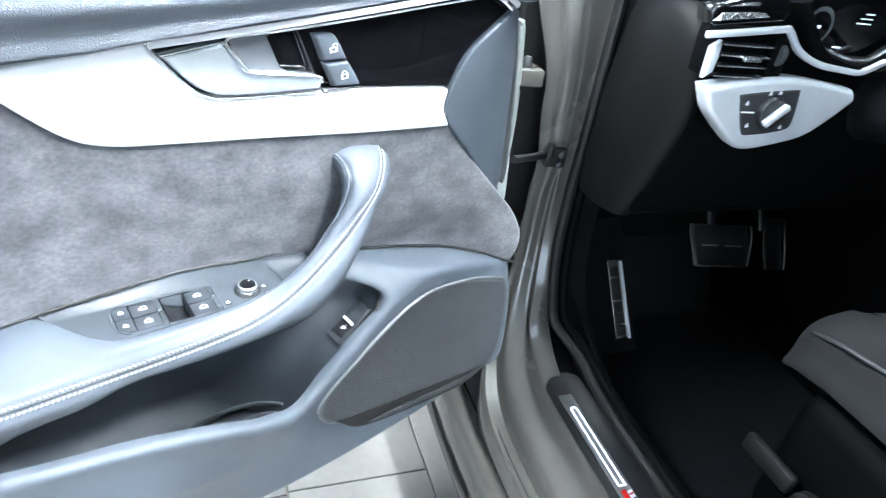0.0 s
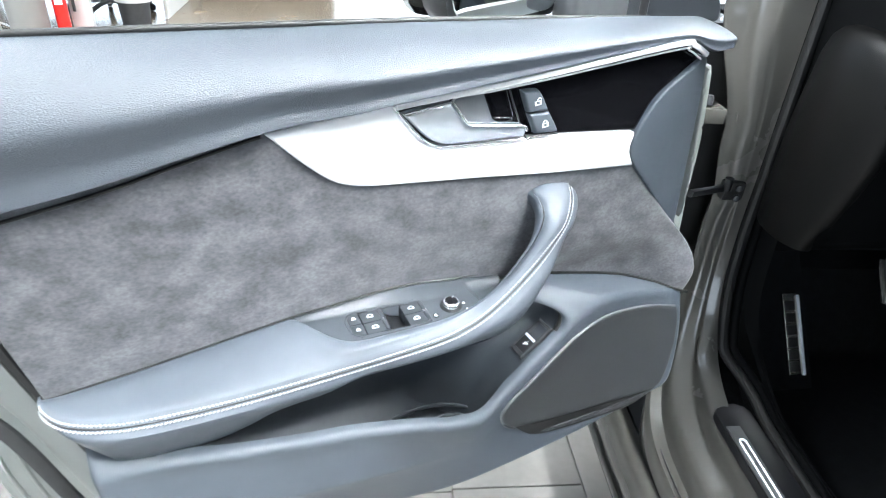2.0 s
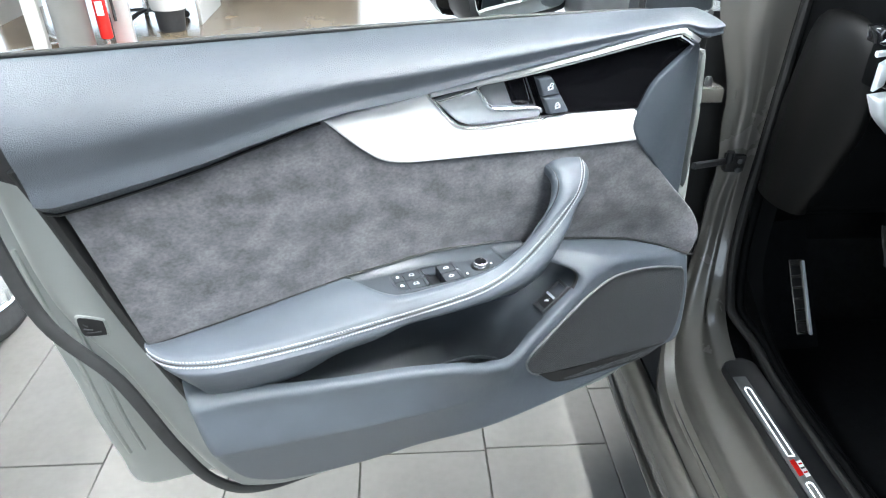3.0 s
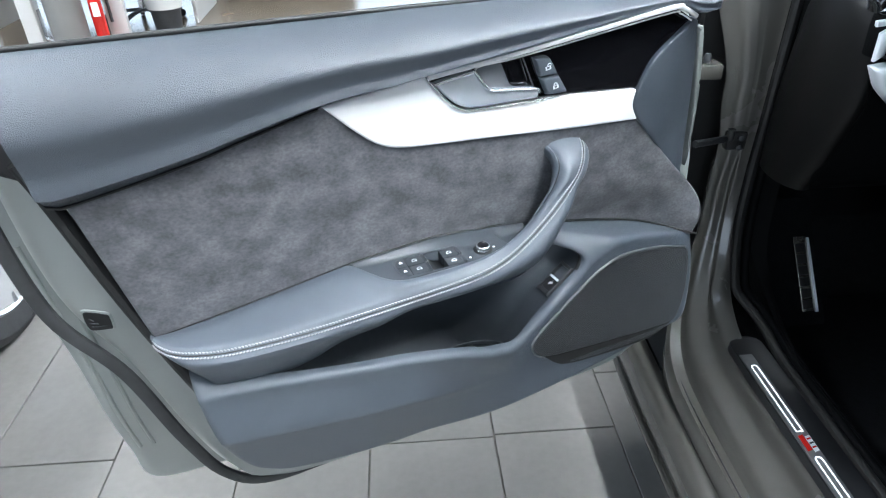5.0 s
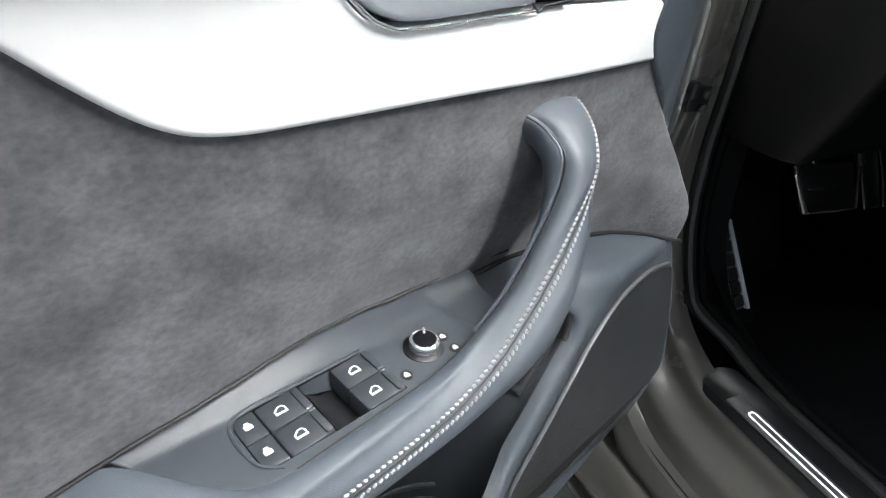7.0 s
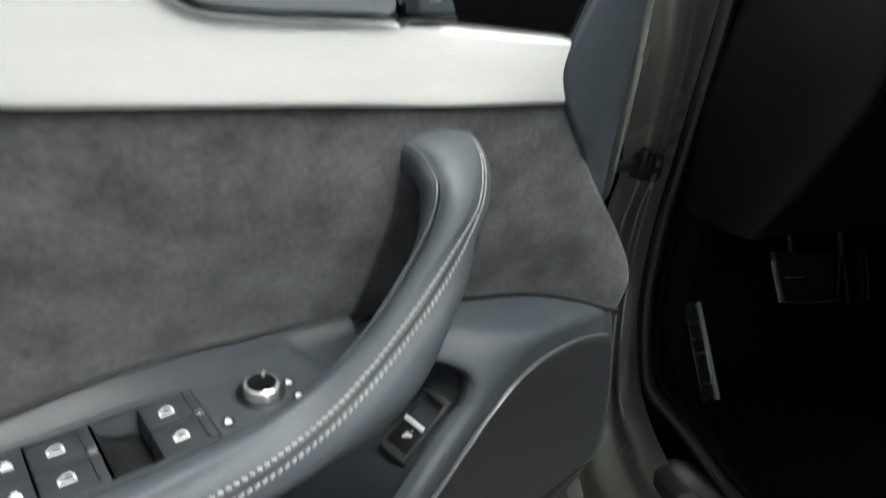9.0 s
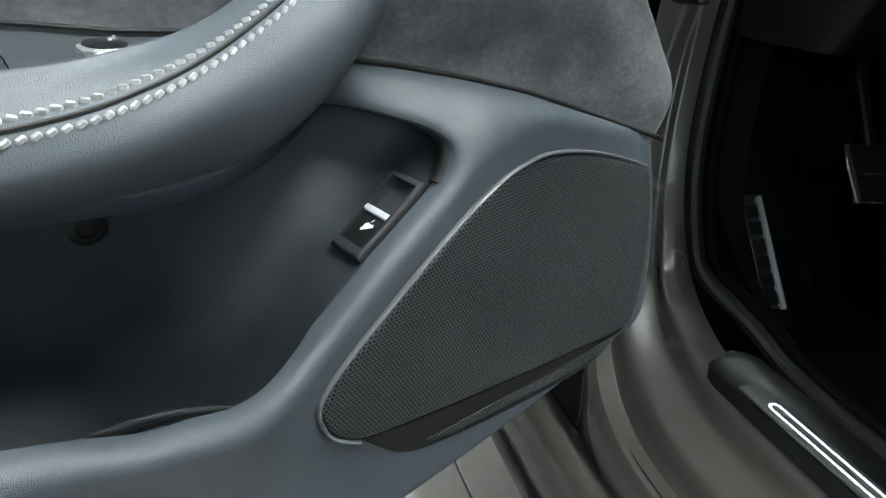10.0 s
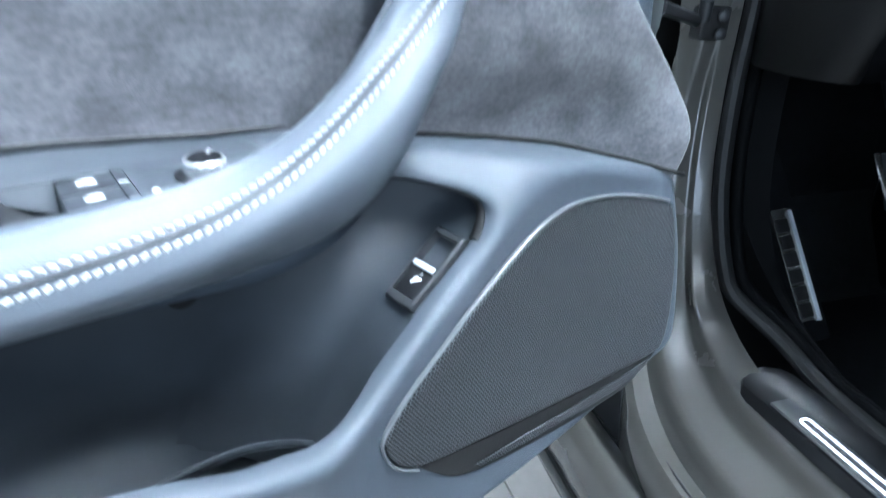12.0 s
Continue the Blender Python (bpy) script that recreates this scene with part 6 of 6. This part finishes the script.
def waste_bin():
    th = thing("waste_bin", "dark waste bin with a white bag folded over its rim", "bin")
    m = pose(-0.335, 4.86, 0)
    lathe("bin_body", [(0.095, 0.0), (0.10, 0.01), (0.125, 0.30), (0.118, 0.30), (0.09, 0.02), (0, 0.02)], DARK_GREY, th, turn=m, sides=28)
    lathe("bag", [(0.112, 0.29), (0.122, 0.315), (0.134, 0.312), (0.138, 0.25), (0.131, 0.165), (0.127, 0.17), (0.128, 0.28)], WHITE_PAINT, th, "white bin bag", turn=m, sides=17)


waste_bin()


def cantilever_chair(x, y, turn):
    th = thing("visitor_chair", "grey mesh visitor chair with a bright tube frame", "chair")
    m = pose(x, y, 0, 0, 0, turn)
    for s in (-1, 1):
        pts = curve([(0.26 * s, 0.25, 0.02), (0.26 * s, 0.25, 0.02), (0.26 * s, -0.20, 0.02), (0.26 * s, -0.26, 0.06), (0.26 * s, -0.24, 0.36), (0.26 * s, -0.22, 0.60), (0.26 * s, -0.16, 0.66), (0.26 * s, 0.14, 0.67), (0.26 * s, 0.20, 0.70), (0.24 * s, 0.26, 0.95)], 6)
        strip("frame_tube", [m @ Vector(p) for p in pts], 0.012, 0.012, CHROME, th)
    strip("cross_tube", [m @ Vector(p) for p in ((-0.26, 0.25, 0.02), (0.26, 0.25, 0.02))], 0.012, 0.012, CHROME, th, up=(0, 0, 1))
    box("seat", (-0.24, -0.24, 0.42), (0.24, 0.22, 0.46), GREY_CLOTH, th, bevel=0.015, turn=m)
    box("backrest", (-0.235, 0.20, 0.50), (0.235, 0.235, 0.98), GREY_CLOTH, th, bevel=0.015, turn=m @ pose(0, 0, 0, -7, 0, 0))


cantilever_chair(-1.42, 4.72, -150)


def office_chair():
    th = thing("office_chair", "black swivel office chair on a grey five-star base", "chair")
    m = pose(-0.50, 5.15, 0)
    for k in range(5):
        a = 2 * math.pi * k / 5 + 0.4
        strip("base_arm", [m @ Vector(p) for p in ((0, 0, 0.11), (0.16 * math.cos(a), 0.16 * math.sin(a), 0.10), (0.31 * math.cos(a), 0.31 * math.sin(a), 0.065))], 0.022, 0.013, DARK_GREY, th, up=(0, 0, 1), sides=8)
        lathe("caster", [(0.026, -0.018), (0.03, -0.01), (0.03, 0.01), (0.026, 0.018), (0, 0.018)], SATIN_BLACK, th, turn=m @ pose(0.31 * math.cos(a), 0.31 * math.sin(a), 0.031, 90, 0, math.degrees(a)), sides=16)
    lathe("gas_column", [(0.03, 0.09), (0.03, 0.26), (0.016, 0.26), (0.016, 0.42), (0, 0.42)], CHROME, th, turn=m, sides=18)
    box("seat", (-0.25, -0.25, 0.43), (0.25, 0.24, 0.52), BLACK_CLOTH, th, bevel=0.03, turn=m, segments=3)
    box("backrest", (-0.23, 0.20, 0.58), (0.23, 0.27, 1.10), BLACK_CLOTH, th, bevel=0.03, turn=m, segments=3)


office_chair()


def desk(x, y, turn, label):
    th = thing("desk", label, "desk")
    m = pose(x, y, 0, 0, 0, turn)
    box("desk_top", (-0.80, -0.40, 0.715), (0.80, 0.40, 0.74), WHITE_PAINT, th, bevel=0.003, turn=m)
    box("side_panel", (-0.79, -0.38, 0.0), (-0.76, 0.38, 0.715), WHITE_PAINT, th, bevel=0.002, turn=m)
    box("side_panel", (0.76, -0.38, 0.0), (0.79, 0.38, 0.715), WHITE_PAINT, th, bevel=0.002, turn=m)
    box("modesty_panel", (-0.76, 0.30, 0.20), (0.76, 0.32, 0.715), DARK_GREY, th, "dark back panel", bevel=0.002, turn=m)
    return th


desk(-0.76, 5.55, -16, "white office desk with a dark back panel")
desk(0.95, 7.0, -16, "white office desk at the far end")
desk(-2.9, 6.3, -16, "white office desk behind the visitor chair")


def parked_car():
    """The silver car standing alongside: nose, wing, headlamp and front wheel."""
    th = thing("parked_car", "silver car parked beside, with a multi-spoke alloy wheel", "car")
    M = CAR @ Matrix.Translation((-1.78, 0.80, 0))           # its front axle's near end
    def at(p):
        return M @ Vector(p)
    # body by cross sections along the car, with a wheel arch left open below
    rings = []
    for f, w, zb, zt, hood in ((0.80, 0.55, 0.30, 0.50, 0.52), (0.76, 0.74, 0.24, 0.53, 0.56), (0.65, 0.84, 0.20, 0.54, 0.58), (0.42, 0.90, 0.20, 0.62, 0.66), (0.0, 0.92, 0.20, 0.715, 0.75), (-0.5, 0.92, 0.20, 0.80, 0.85),
                                (-0.8, 0.92, 0.20, 0.94, 1.02), (-2.0, 0.92, 0.20, 0.95, 1.02), (-3.4, 0.90, 0.24, 0.95, 1.02), (-3.6, 0.70, 0.35, 0.85, 0.95)):
        ring = []
        arch = max(0.0, 0.37 ** 2 - f ** 2) ** 0.5
        zlow = max(zb, 0.33 + arch) if arch > 0 else zb
        for x, z in ((1.0, zlow), (1.015, (zlow + zt) / 2), (1.0, zt), (0.93, zt + (hood - zt) * 0.6), (0.6, hood), (0.0, hood + 0.02), (-0.6, hood), (-0.93, zt + (hood - zt) * 0.6), (-1.0, zt), (-1.015, (zlow + zt) / 2), (-1.0, zlow), (0, zlow)):
            ring.append(at((-0.92 + w * x, f, z)))
        rings.append(ring)
    loft("body", rings, SILVER_PAINT, th, "silver car body")
    box("cabin", (-1.62, -2.7, 0.98), (-0.22, -0.75, 1.42), GLOSS_BLACK, th, "dark glazed cabin", bevel=0.16, turn=M, segments=4)
    hl = patch("headlamp", curve([(0.30, 0.60), (0.48, 0.63), (0.66, 0.56), (0.72, 0.51), (0.60, 0.49), (0.42, 0.53)], 5, True), lambda f, z, l: at((0.005 + 0.10 * min(0, 0.6 - f) + l, f, z)), CHROME, th, "clear headlamp", round_r=0.02, rise=0.02, depth=0.03, step=0.04, corner_step=0.02)
    def wheel(f):
        m = M @ pose(-0.10, f, 0.335, 0, 90, 0)
        w = lathe("tyre", [(0.235, -0.10), (0.30, -0.11), (0.328, -0.09), (0.335, -0.05), (0.335, 0.06), (0.326, 0.10), (0.30, 0.115), (0.25, 0.108), (0.236, 0.095)], TYRE, th, "black tyre", turn=m, sides=56)
        rim = lathe("rim", [(0.245, -0.05), (0.243, 0.102), (0.232, 0.108), (0.222, 0.095), (0.215, 0.02), (0.06, 0.0), (0, 0.0)], RIM_DARK, w, "alloy rim", turn=m, sides=48)
        for k in range(10):
            a = 2 * math.pi * k / 10
            for d in (-0.10, 0.10):
                pts = [m @ Vector((r * math.cos(a + d * q), r * math.sin(a + d * q), z)) for r, z, q in ((0.04, 0.075, 1.0), (0.12, 0.085, 0.9), (0.225, 0.100, 0.75))]
                strip("spoke", pts, 0.011, 0.012, SILVER_PAINT, w, up=tuple((m.to_3x3() @ Vector((0, 0, 1)))), sides=6)
        lathe("hub_cap", [(0.055, 0.06), (0.055, 0.085), (0.045, 0.095), (0, 0.095)], SILVER_PAINT, w, turn=m, sides=24)
        lathe("rim_edge", [(0.236, 0.100), (0.240, 0.108), (0.232, 0.113), (0.224, 0.106)], CHROME, w, turn=m, sides=56)
    wheel(0.0)
    wheel(-2.75)


RIM_DARK = material("dark_alloy", (0.06, 0.06, 0.062), 0.4, metal=0.6, vary=0.1, vary_scale=30)
parked_car()
